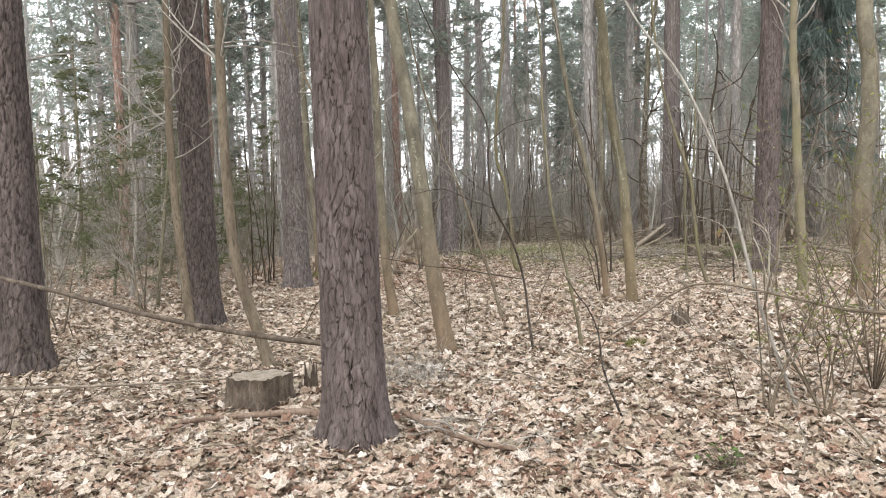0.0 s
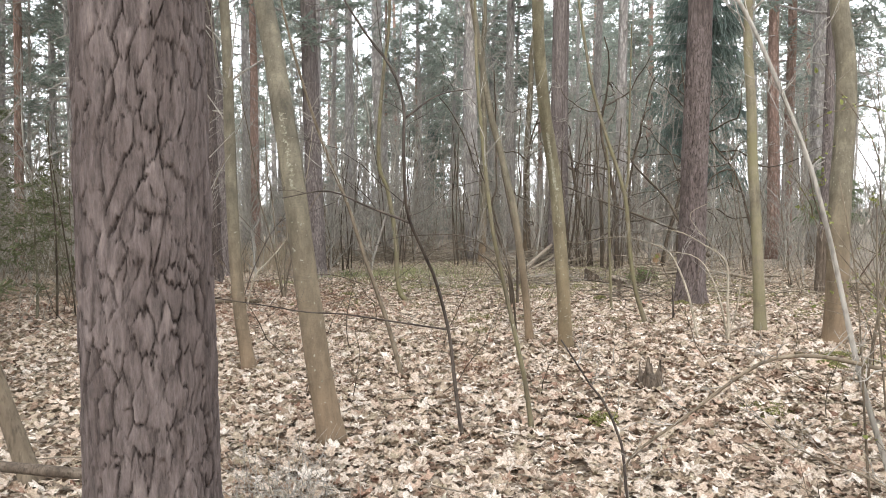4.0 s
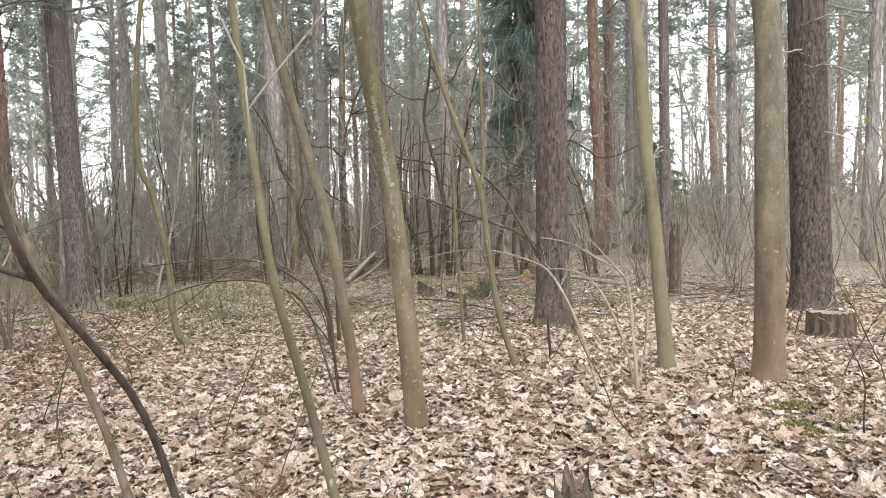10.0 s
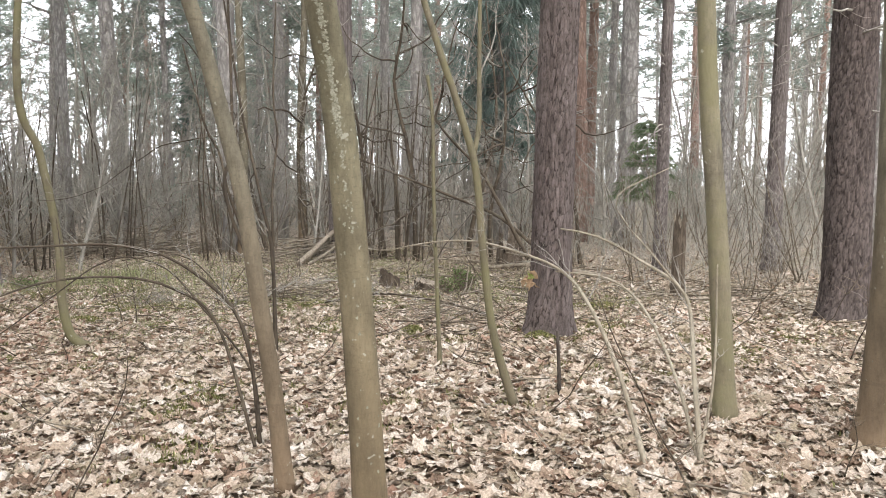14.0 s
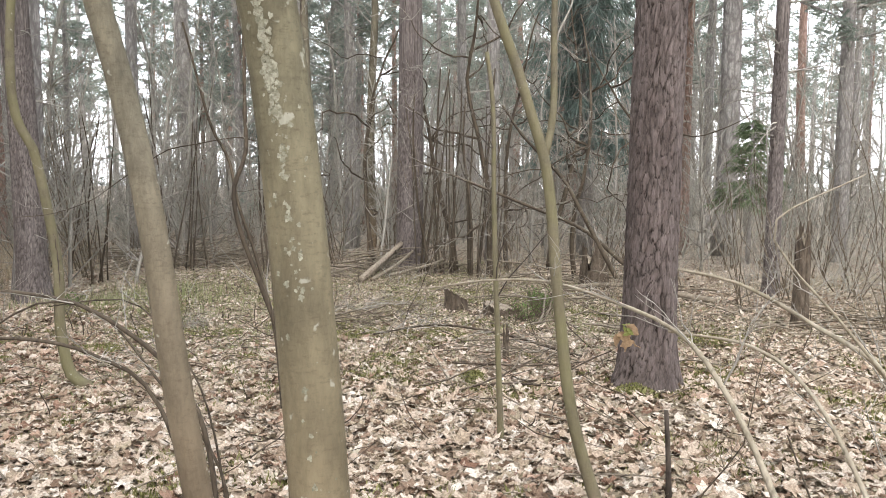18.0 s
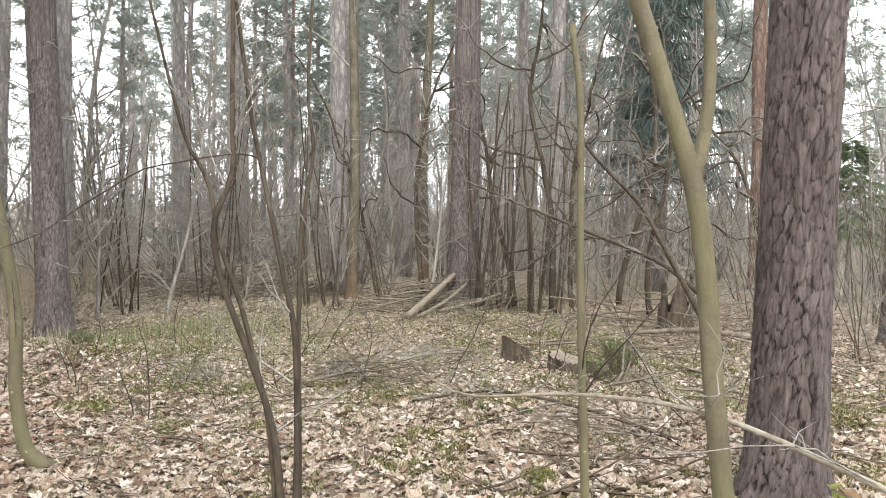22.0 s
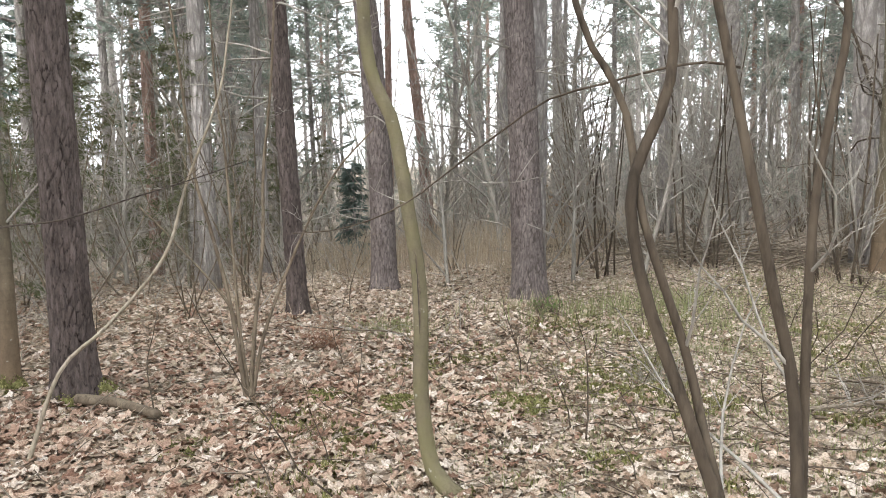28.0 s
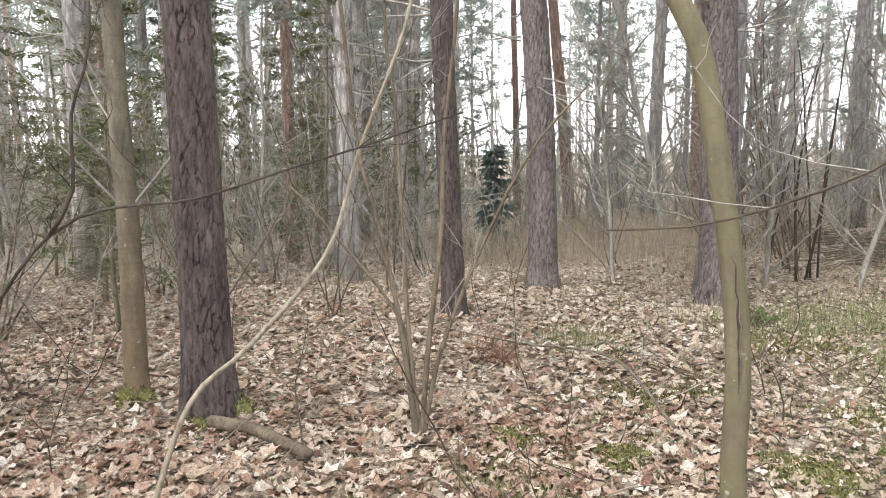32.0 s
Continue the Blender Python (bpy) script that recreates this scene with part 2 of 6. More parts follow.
def forest_floor():
    m, nt, b = material("forest_floor", 0.95, 0.1)
    v = coords(nt, (1, 1, 1), False)
    warp = node(nt, "ShaderNodeTexNoise", Scale=9.0, Detail=3.0)
    nt.links.new(v, warp.inputs["Vector"])
    vw = mix(nt, 0.05, v, warp.outputs["Color"])
    vo = node(nt, "ShaderNodeTexVoronoi", Scale=38.0)
    nt.links.new(vw, vo.inputs["Vector"])
    sep = nt.nodes.new("ShaderNodeSeparateColor")
    nt.links.new(vo.outputs["Color"], sep.inputs[0])
    leaf = ramp(nt, ((0.0, (0.1, 0.074, 0.054)), (0.35, (0.24, 0.185, 0.14)), (0.7, (0.39, 0.32, 0.255)), (1.0, (0.52, 0.445, 0.37))))
    nt.links.new(sep.outputs[0], leaf.inputs["Fac"])
    n1 = node(nt, "ShaderNodeTexNoise", Scale=1.1, Detail=6.0, Roughness=0.65)
    nt.links.new(v, n1.inputs["Vector"])
    duff = ramp(nt, ((0.38, (0, 0, 0)), (0.6, (1, 1, 1))))
    nt.links.new(n1.outputs["Fac"], duff.inputs["Fac"])
    c = mix(nt, duff.outputs["Color"], mix(nt, 0.45, leaf.outputs["Color"], (0.15, 0.12, 0.085)), leaf.outputs["Color"])
    n2 = node(nt, "ShaderNodeTexNoise", Scale=0.35, Detail=5.0, Roughness=0.7)
    nt.links.new(v, n2.inputs["Vector"])
    gr = ramp(nt, ((0.5, (0, 0, 0)), (0.72, (0.45, 0.45, 0.45))))
    nt.links.new(n2.outputs["Fac"], gr.inputs["Fac"])
    c = mix(nt, gr.outputs["Color"], c, (0.17, 0.17, 0.08))
    nt.links.new(c, b.inputs["Base Color"])
    n3 = node(nt, "ShaderNodeTexNoise", Scale=30.0, Detail=5.0)
    nt.links.new(v, n3.inputs["Vector"])
    bump(nt, b, mix(nt, 0.5, n3.outputs["Fac"], sep.outputs[1]), 0.8, 0.03)
    return m


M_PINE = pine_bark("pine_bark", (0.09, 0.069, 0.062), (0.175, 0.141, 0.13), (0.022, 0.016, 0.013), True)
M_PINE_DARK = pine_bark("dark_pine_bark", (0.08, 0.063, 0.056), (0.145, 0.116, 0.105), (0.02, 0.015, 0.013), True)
# pine bark with some haze in its colour, for trunks at middle distance
M_PINE_MID_HAZE = pine_bark("haze_lightened_pine_bark", (0.135, 0.112, 0.104), (0.225, 0.19, 0.177), (0.05, 0.04, 0.036), True)
# distance haze is put into this bark: paler plates, faint cracks
M_PINE_HAZED = pine_bark("hazed_pine_bark", (0.3, 0.274, 0.257), (0.45, 0.415, 0.391), (0.23, 0.209, 0.196), False)
# reddish bark of the far pines, its colour also lifted by painted haze
M_RED_HAZED = pine_bark("hazed_red_pine_bark", (0.28, 0.185, 0.15), (0.39, 0.275, 0.225), (0.22, 0.145, 0.118), False)
M_BEECH = smooth_bark("smooth_grey_bark", (0.128, 0.11, 0.077), (0.215, 0.132, 0.077), 0.1)
M_BEECH_SPOT = smooth_bark("lichen_spotted_bark", (0.125, 0.108, 0.068), (0.2, 0.13, 0.073), 0.16)
M_GREEN = smooth_bark("algae_green_bark", (0.165, 0.14, 0.098), (0.16, 0.125, 0.078), 0.06, (0.17, 0.15, 0.085))
M_OLIVE = smooth_bark("olive_brown_bark", (0.128, 0.107, 0.072), (0.13, 0.105, 0.065), 0.05, (0.145, 0.128, 0.068))
M_STEM = plain_bark("sapling_bark", (0.075, 0.057, 0.041), (0.142, 0.111, 0.077), (0.222, 0.178, 0.127))
M_DARK = plain_bark("dark_twig_bark", (0.03, 0.024, 0.02), (0.065, 0.05, 0.04), (0.11, 0.09, 0.07))
M_PALE = plain_bark("bare_pale_wood", (0.19, 0.158, 0.112), (0.29, 0.247, 0.185), (0.39, 0.345, 0.275))
M_WOOD = plain_bark("weathered_dead_wood", (0.1, 0.08, 0.06), (0.2, 0.165, 0.125), (0.32, 0.27, 0.21), (14, 14, 14))
M_TWIG = plain_bark("bare_twigs", (0.19, 0.171, 0.145), (0.31, 0.284, 0.246), (0.42, 0.389, 0.343))
M_CUT = plain_bark("cut_wood", (0.14, 0.11, 0.08), (0.25, 0.205, 0.155), (0.36, 0.3, 0.24), (20, 20, 20))
M_ORANGE = plain_bark("peeled_brown_branch", (0.1, 0.066, 0.046), (0.19, 0.132, 0.096), (0.3, 0.225, 0.17))
M_LITTER = island_stuff("dry_fallen_leaves", ((0.0, (0.145, 0.094, 0.064)), (0.13, (0.3, 0.21, 0.152)), (0.24, (0.34, 0.28, 0.2)), (0.42, (0.45, 0.347, 0.265)), (0.64, (0.525, 0.427, 0.342)), (0.86, (0.595, 0.507, 0.426)), (1.0, (0.68, 0.607, 0.532))), grain=95.0, through_light=0.12, crease=0.7)
M_LITTER_RED = island_stuff("russet_fallen_leaves", ((0.0, (0.18, 0.1, 0.068)), (0.25, (0.32, 0.203, 0.147)), (0.55, (0.435, 0.308, 0.23)), (0.8, (0.53, 0.41, 0.322)), (1.0, (0.6, 0.508, 0.42))), grain=95.0, through_light=0.12, crease=0.7)
M_RUSSET = island_stuff("hanging_russet_leaves", ((0.0, (0.3, 0.19, 0.11)), (1.0, (0.44, 0.31, 0.2))), through_light=0.35)
M_BUD = island_stuff("opening_green_leaves", ((0.0, (0.16, 0.19, 0.05)), (1.0, (0.3, 0.32, 0.11))), through_light=0.4)
# needle green paled with the bluish haze of distant crowns
M_NEEDLE_HAZED = island_stuff("hazed_pine_needles", ((0.0, (0.2, 0.232, 0.2)), (1.0, (0.32, 0.35, 0.3))), 0.6, through_light=0.55)
# both spruce greens are lightened to carry haze in the colour
M_SPRUCE_HAZED = island_stuff("hazed_spruce_needles", ((0.0, (0.115, 0.152, 0.135)), (1.0, (0.2, 0.25, 0.222))), 0.6, through_light=0.35)
M_YOUNG_HAZED = island_stuff("hazed_young_spruce_needles", ((0.0, (0.14, 0.185, 0.105)), (1.0, (0.24, 0.3, 0.17))), 0.6, through_light=0.4)
M_GRASS = island_stuff("green_grass", ((0.0, (0.19, 0.21, 0.095)), (0.6, (0.3, 0.32, 0.16)), (1.0, (0.43, 0.41, 0.25))), through_light=0.35)
M_STRAW = island_stuff("dry_straw_grass", ((0.0, (0.34, 0.27, 0.19)), (1.0, (0.62, 0.53, 0.41))), through_light=0.3)
M_MOSS = island_stuff("moss", ((0.0, (0.1, 0.1, 0.038)), (0.6, (0.21, 0.205, 0.085)), (1.0, (0.33, 0.31, 0.14))), 0.95, 0.05)
M_HAZEL = plain_bark("hazel_bark", (0.036, 0.027, 0.019), (0.075, 0.057, 0.04), (0.13, 0.104, 0.075))
M_STUMP = plain_bark("old_stump_bark", (0.04, 0.029, 0.021), (0.1, 0.076, 0.056), (0.19, 0.152, 0.115), (22, 22, 7))
M_CHIPS = island_stuff("leaf_crumbs", ((0.0, (0.13, 0.1, 0.065)), (0.4, (0.28, 0.235, 0.16)), (0.75, (0.4, 0.35, 0.265)), (1.0, (0.52, 0.47, 0.38))))
M_LICHEN = island_stuff("grey_lichen", ((0.0, (0.2, 0.188, 0.138)), (1.0, (0.32, 0.305, 0.238))), 0.95, 0.05, grain=160.0)
# brush colour raised to a pale grey-brown that stands for haze
M_BRUSH_HAZED = plain_bark("hazed_far_brush", (0.28, 0.253, 0.215), (0.39, 0.358, 0.309), (0.5, 0.463, 0.406))
M_OLIVE_TWIG = plain_bark("olive_brown_dead_twigs", (0.09, 0.08, 0.05), (0.165, 0.148, 0.098), (0.24, 0.22, 0.155))
M_OLIVE_NEEDLE = island_stuff("faded_olive_needles", ((0.0, (0.085, 0.1, 0.05)), (1.0, (0.165, 0.175, 0.09))), 0.7, through_light=0.35)
M_FLOOR = forest_floor()

M_MOULD = island_stuff("old_leaf_mould", ((0.0, (0.065, 0.045, 0.031)), (0.4, (0.19, 0.138, 0.098)), (1.0, (0.35, 0.275, 0.21))), grain=95.0, crease=0.7)
M_RUST = island_stuff("reddish_dead_twigs", ((0.0, (0.17, 0.08, 0.05)), (1.0, (0.34, 0.2, 0.13))))
M_SPRIG = island_stuff("green_sprigs", ((0.0, (0.1, 0.15, 0.05)), (1.0, (0.2, 0.27, 0.1))), through_light=0.3)


# ---- ground shape ----
def ease(a):
    a = min(1.0, max(0.0, a))
    return a * a * (3 - 2 * a)


def gz(x, y):
    """Height of the forest floor."""
    h = 0.24 * math.exp(-((x - 4) ** 2 + (y - 8) ** 2) / 12.5) + 0.13 * math.exp(-((x - 4) ** 2 + (y - 13) ** 2) / 8)
    h -= 0.45 * ease((y - 16) / 8) * ease((1.5 - x) / 5) + 0.22 * math.exp(-((x - 0.4) ** 2 + (y - 19.2) ** 2) / 3)
    return h + 0.035 * noise.noise((x * 0.8, y * 0.8, 0.0)) + 0.015 * noise.noise((x * 2.7, y * 2.7, 5.0))


# ---- mesh helpers ----
class Geo:
    """Collects tubes and small faces into one mesh."""

    def __init__(self):
        self.v, self.f, self.n = [], [], 0

    def add(self, verts, faces):
        self.v.append(np.asarray(verts, float))
        o = self.n
        self.f.extend([tuple(i + o for i in f) for f in faces])
        self.n += len(verts)

    def bulk(self, verts, faces):
        self.v.append(verts)
        self.f.extend((faces + self.n).tolist())
        self.n += len(verts)

    def tube(self, pts, radii, sides=5):
        p = np.asarray(pts, float)
        n = len(p)
        d = np.gradient(p, axis=0)
        d /= np.linalg.norm(d, axis=1)[:, None] + 1e-9
        ref = np.array((0.31, 0.95, 0.05)) if abs(d[:, 2]).mean() > 0.5 else np.array((0.05, 0.02, 1.0))
        a = np.cross(d, ref)
        a /= np.linalg.norm(a, axis=1)[:, None] + 1e-9
        b = np.cross(d, a)
        th = np.arange(sides) * (2 * math.pi / sides)
        r = np.asarray(radii, float)[:, None, None]
        ring = p[:, None, :] + r * (np.cos(th)[None, :, None] * a[:, None, :] + np.sin(th)[None, :, None] * b[:, None, :])
        i = np.arange(n - 1)[:, None] * sides
        j = np.arange(sides)[None, :]
        k = (j + 1) % sides
        q = np.stack(((i + j), (i + k), (i + sides + k), (i + sides + j)), -1).reshape(-1, 4)
        base = self.n
        self.bulk(ring.reshape(-1, 3), q)
        if sides < 5:
            return
        self.f.append(tuple(range(base + sides - 1, base - 1, -1)))
        self.f.append(tuple(range(base + (n - 1) * sides, base + n * sides)))

    def mesh(self, name, mat, smooth=True):
        me = bpy.data.meshes.new(name)
        me.from_pydata(np.concatenate(self.v).tolist(), [], self.f)
        me.materials.append(mat)
        if smooth:
            me.polygons.foreach_set("use_smooth", [True] * len(me.polygons))
        return me


def part(name, geo, mat, parent=None, label="", at=(0, 0, 0), smooth=True):
    """Links a Geo (or a ready mesh) as one mesh object under a thing or a part; at: the thing's origin in the world."""
    me = geo.mesh(name, mat, smooth) if isinstance(geo, Geo) else geo
    if any(at):
        me.transform(Matrix.Translation((-at[0], -at[1], -at[2])))
    ob = new(name, me)
    if parent:
        ob.parent = parent
    if label:
        tagged(ob, label)
    if name in ("crown", "bough_tangle", "dead_wood", "twig_tangle"):
        tagged(ob, kind="stuff")
    return ob


def thing(name, at, label, category, group="", kind=""):
    ob = new(name)
    ob.empty_display_size = 0.2
    ob.location = at
    return tagged(ob, label, category, group, kind)


def spline(pts, step=0.08):
    """A smooth line through the given points."""
    p = [Vector(q) for q in pts]
    p = [p[0] * 2 - p[1]] + p + [p[-1] * 2 - p[-2]]
    out = []
    for i in range(1, len(p) - 2):
        a, b, c, d = p[i - 1:i + 3]
        n = max(2, int((c - b).length / step))
        for k in range(n):
            t = k / n
            out.append(0.5 * (2 * b + (c - a) * t + (2 * a - 5 * b + 4 * c - d) * t * t + (3 * b - a - 3 * c + d) * t ** 3))
    return out + [p[-2]]


def wander(rng, start, way, length, steps, wobble, lift=0.0):
    """A crooked twig line."""
    p, d = Vector(start), Vector(way).normalized()
    out = [p.copy()]
    for _ in range(steps):
        d = (d + Vector((rng.gauss(0, wobble), rng.gauss(0, wobble), rng.gauss(0, wobble) + lift))).normalized()
        p = p + d * (length / steps)
        out.append(p.copy())
    return out


def twigs_on(geo, rng, line, r_at, count, lengths, lo=0.3, hi=1.0, rise=0.35, thin=0.5, depth=1, sides=4, wobble=0.16, stout=0.012):
    """Side twigs along a line, with twigs of their own."""
    n = len(line)
    seg = 5 if depth > 0 else 3
    for _ in range(count):
        f = rng.uniform(lo, hi)
        i = min(n - 2, int(f * (n - 1)))
        along = (line[i + 1] - line[i]).normalized()
        az = rng.uniform(0, 6.283)
        side = Vector((math.cos(az), math.sin(az), rise + rng.uniform(-0.25, 0.3)))
        way = (side + along * 0.55).normalized()
        ln = rng.uniform(*lengths) * (1.15 - 0.5 * f)
        w = wander(rng, line[i], way, ln, seg, wobble * (6 / seg) ** 0.5, 0.02 * 6 / seg)
        r0 = max(0.0016, min(r_at(f) * thin, ln * stout))
        geo.tube(w, [r0 * (1 - 0.75 * k / seg) for k in range(seg + 1)], sides)
        if depth > 0:
            twigs_on(geo, rng, w, lambda q, r0=r0: r0 * (1 - 0.7 * q), rng.randint(2, 5), (ln * 0.2, ln * 0.5), 0.25, 0.95, rise, 0.6, depth - 1, 3, wobble, stout)


# ---- tree kinds ----
def worley(u, v, nu, seed):
    """Cell pattern on a cylinder: distances to the nearest two cell points, and the cell's own number."""
    g = np.random.RandomState(seed)
    nv = int(v.max()) + 3
    jx, jy, jh = g.rand(nu, nv), g.rand(nu, nv), g.rand(nu, nv)
    iu, iv = np.floor(u).astype(int), np.floor(v).astype(int)
    f1 = np.full(u.shape, 9.0)
    f2 = np.full(u.shape, 9.0)
    own = np.zeros(u.shape)
    for a in (-3, -2, -1, 0, 1, 2, 3):
        for b in (-1, 0, 1):
            cu, cv = (iu + a) % nu, np.clip(iv + b, 0, nv - 1)
            dd = np.hypot(iu + a + jx[cu, cv] - u, (iv + b + jy[cu, cv] - v) * 2.9)
            near = dd < f1
            f2 = np.where(near, f1, np.minimum(f2, dd))
            own = np.where(near, jh[cu, cv], own)
            f1 = np.minimum(f1, dd)
    return f1, f2, own


def bark_trunk(name, line, dia, seed, around=120, fine_to=3.4, dz=0.014, mat=None):
    """A pine trunk whose bark plates are modelled. line: points of the axis from the foot to the top."""
    axis = [Vector(p) for p in line]
    zs = np.array([p.z for p in axis])
    foot, top = zs[0], zs[-1]
    z = np.concatenate((np.arange(foot - 0.1, foot + fine_to, dz), np.linspace(foot + fine_to, top, 46)))
    ax = np.interp(z, zs, [p.x for p in axis])
    ay = np.interp(z, zs, [p.y for p in axis])
    th = np.arange(around) * (2 * math.pi / around)
    hh = (z - foot)[:, None]
    circ = math.pi * dia
    nu = max(10, int(circ / 0.027))
    u = (th / (2 * math.pi) * nu)[None, :] + 0 * hh
    g = np.random.RandomState(seed)
    ph = g.rand(6) * 6.28
    wob = 0.5 * np.sin(hh * 9 + 3 * th[None, :] + ph[0]) + 0.35 * np.sin(hh * 23 - 5 * th[None, :] + ph[1])
    v = (hh + 0.1) / 0.16 + 0.8 + 0 * th[None, :]
    rag = g.rand(40, 2) * 6.28
    fray = sum(np.sin(hh * (31 + 7.3 * q) + th[None, :] * (9 + 5 * q) + rag[q, 0]) * np.sin(th[None, :] * (17 + 6 * q) - hh * 13 + rag[q, 1]) for q in range(4)) * 0.25
    nick = sum(np.sin(hh * (70 + 19 * q) + th[None, :] * (13 + 11 * q) + rag[q + 9, 0]) * np.sin(th[None, :] * (31 + 8 * q) - hh * 41 + rag[q + 9, 1]) for q in range(4)) * 0.25
    f1, f2, own = worley(np.mod(u + 0.45 * wob + 0.35 * fray + 0.1 * nick, nu), v + 0.1 * wob + 0.2 * fray + 0.06 * nick, nu, seed)
    e1, e2, own2 = worley(np.mod(2 * u + 0.7 * fray, 2 * nu), 2.2 * v + 0.9 * fray, 2 * nu, seed + 900)
    gape = 0.0 + 0.04 * np.clip(np.sin(hh * 5 + 4 * th[None, :] + ph[4]) + np.sin(hh * 11 - 3 * th[None, :] + ph[5]), -0.6, 1)
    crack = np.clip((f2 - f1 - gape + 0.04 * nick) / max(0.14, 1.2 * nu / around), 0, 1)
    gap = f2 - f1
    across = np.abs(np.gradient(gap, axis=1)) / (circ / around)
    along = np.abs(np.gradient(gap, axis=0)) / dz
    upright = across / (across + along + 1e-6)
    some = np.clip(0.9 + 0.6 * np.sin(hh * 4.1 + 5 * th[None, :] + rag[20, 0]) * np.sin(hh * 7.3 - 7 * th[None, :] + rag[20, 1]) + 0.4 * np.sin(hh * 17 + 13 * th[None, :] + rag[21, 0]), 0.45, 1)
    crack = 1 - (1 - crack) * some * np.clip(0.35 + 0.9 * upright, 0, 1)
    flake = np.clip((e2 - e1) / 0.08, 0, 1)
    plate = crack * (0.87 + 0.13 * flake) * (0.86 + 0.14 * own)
    rad = dia / 2 * (1 - 0.55 * np.clip(hh, 0, None) / max(1.0, top - foot))
    lobes = 1 + 0.28 * np.sin(th * 4 + ph[2]) + 0.2 * np.sin(th * 7 + ph[3])
    flare = (0.33 * np.exp(-np.clip(hh, 0, None) / 0.16)) * lobes[None, :] + 0.08 * np.exp(-np.clip(hh, 0, None) / 0.6)
    rough = 0.02 * np.sin(th[None, :] * 2 + hh * 1.3 + ph[4]) + 0.015 * np.sin(th[None, :] * 3 - hh * 2.1 + ph[5])
    r = rad * (1 + flare + rough) + 0.014 * (crack - 0.8) + 0.008 * (own - 0.5) * crack + 0.003 * (own2 - 0.5) * crack + 0.001 * nick
    verts = np.stack((ax[:, None] + r * np.cos(th), ay[:, None] + r * np.sin(th), z[:, None] + 0 * r), -1)
    n = len(z)
    i = np.arange(n - 1)[:, None] * around
    j = np.arange(around)[None, :]
    k = (j + 1) % around
    q = np.stack(((i + j), (i + k), (i + around + k), (i + around + j)), -1).reshape(-1, 4)
    geo = Geo()
    geo.bulk(verts.reshape(-1, 3), q)
    me = geo.mesh(name, mat or M_PINE)
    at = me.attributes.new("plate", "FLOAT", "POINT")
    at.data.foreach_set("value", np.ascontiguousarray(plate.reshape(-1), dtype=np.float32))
    return me


def needle_tuft(geo, rng, c, size, count=14, droop=0.0):
    """A tuft of thin needles."""
    vs, fs = [], []
    for k in range(count):
        d = Vector((rng.gauss(0, 1), rng.gauss(0, 1), rng.gauss(0, 0.6) - droop)).normalized()
        s = d.cross(Vector((rng.gauss(0, 1), rng.gauss(0, 1), rng.gauss(0, 1)))).normalized() * size * 0.1
        t = Vector(c) + d * size * rng.uniform(0.6, 1.1)
        o = Vector(c) + Vector((rng.gauss(0, 1), rng.gauss(0, 1), rng.gauss(0, 0.7))) * size * 0.35
        vs += [o - s, o + s, t]
        fs.append((3 * k, 3 * k + 1, 3 * k + 2))
    geo.add([tuple(q) for q in vs], fs)


def pine_crown(seed, lo, hi, spread, boughs, tuft=0.34):
    """Boughs with needle tufts, and bare dead branches below; returns both as Geo."""
    rng = random.Random(seed)
    green, wood = Geo(), Geo()
    for b in range(boughs):
        h = lo + (hi - lo) * (b / boughs) ** 0.9
        az = b * 2.4 + rng.uniform(-0.4, 0.4)
        ln = spread * (1 - 0.72 * ((h - lo) / (hi - lo)) ** 1.6) * rng.uniform(0.6, 1.1)
        w = wander(rng, (0, 0, h), (math.cos(az), math.sin(az), 0.25), ln, 7, 0.13, 0.03)
        wood.tube(w, [0.035 * (1 - 0.8 * k / 7) for k in range(8)], 4)
        for k in range(3, 8):
            for _ in range(1 + k % 2):
                c = w[k] + Vector((rng.gauss(0, 0.22), rng.gauss(0, 0.22), rng.gauss(0.06, 0.1)))
                needle_tuft(green, rng, c, tuft * rng.uniform(0.7, 1.2), 11)
    return green, wood


def dead_branches(seed, lo, hi, count, length):
    rng = random.Random(seed)
    geo = Geo()
    for _ in range(count):
        h = rng.uniform(lo, hi)
        az = rng.uniform(0, 6.28)
        ln = length * rng.uniform(0.3, 1.2)
        w = wander(rng, (0, 0, h), (math.cos(az), math.sin(az), rng.uniform(-0.3, 0.3)), ln, 6, 0.12, -0.01)
        geo.tube(w, [0.014 * (1 - 0.8 * k / 6) for k in range(7)], 4)
        twigs_on(geo, rng, w, lambda q: 0.006, 5, (0.15, 0.5), 0.2, 1.0, 0.0, 0.6, 0, 3)
    return geo


CROWNS = []
for cs, (clo, chi, csp, cbo) in enumerate(((7.0, 17.0, 2.6, 34), (9.5, 19.0, 2.4, 28), (5.0, 15.5, 2.4, 40))):
    cg, cw = pine_crown(40 + cs, clo, chi, csp, cbo)
    CROWNS.append((cg.mesh("crown", M_NEEDLE_HAZED, False), cw.mesh("bough_tangle", M_PINE_HAZED), dead_branches(70 + cs, 2.2, clo + 1.5, 30, 1.3).mesh("dead_wood", M_TWIG)))


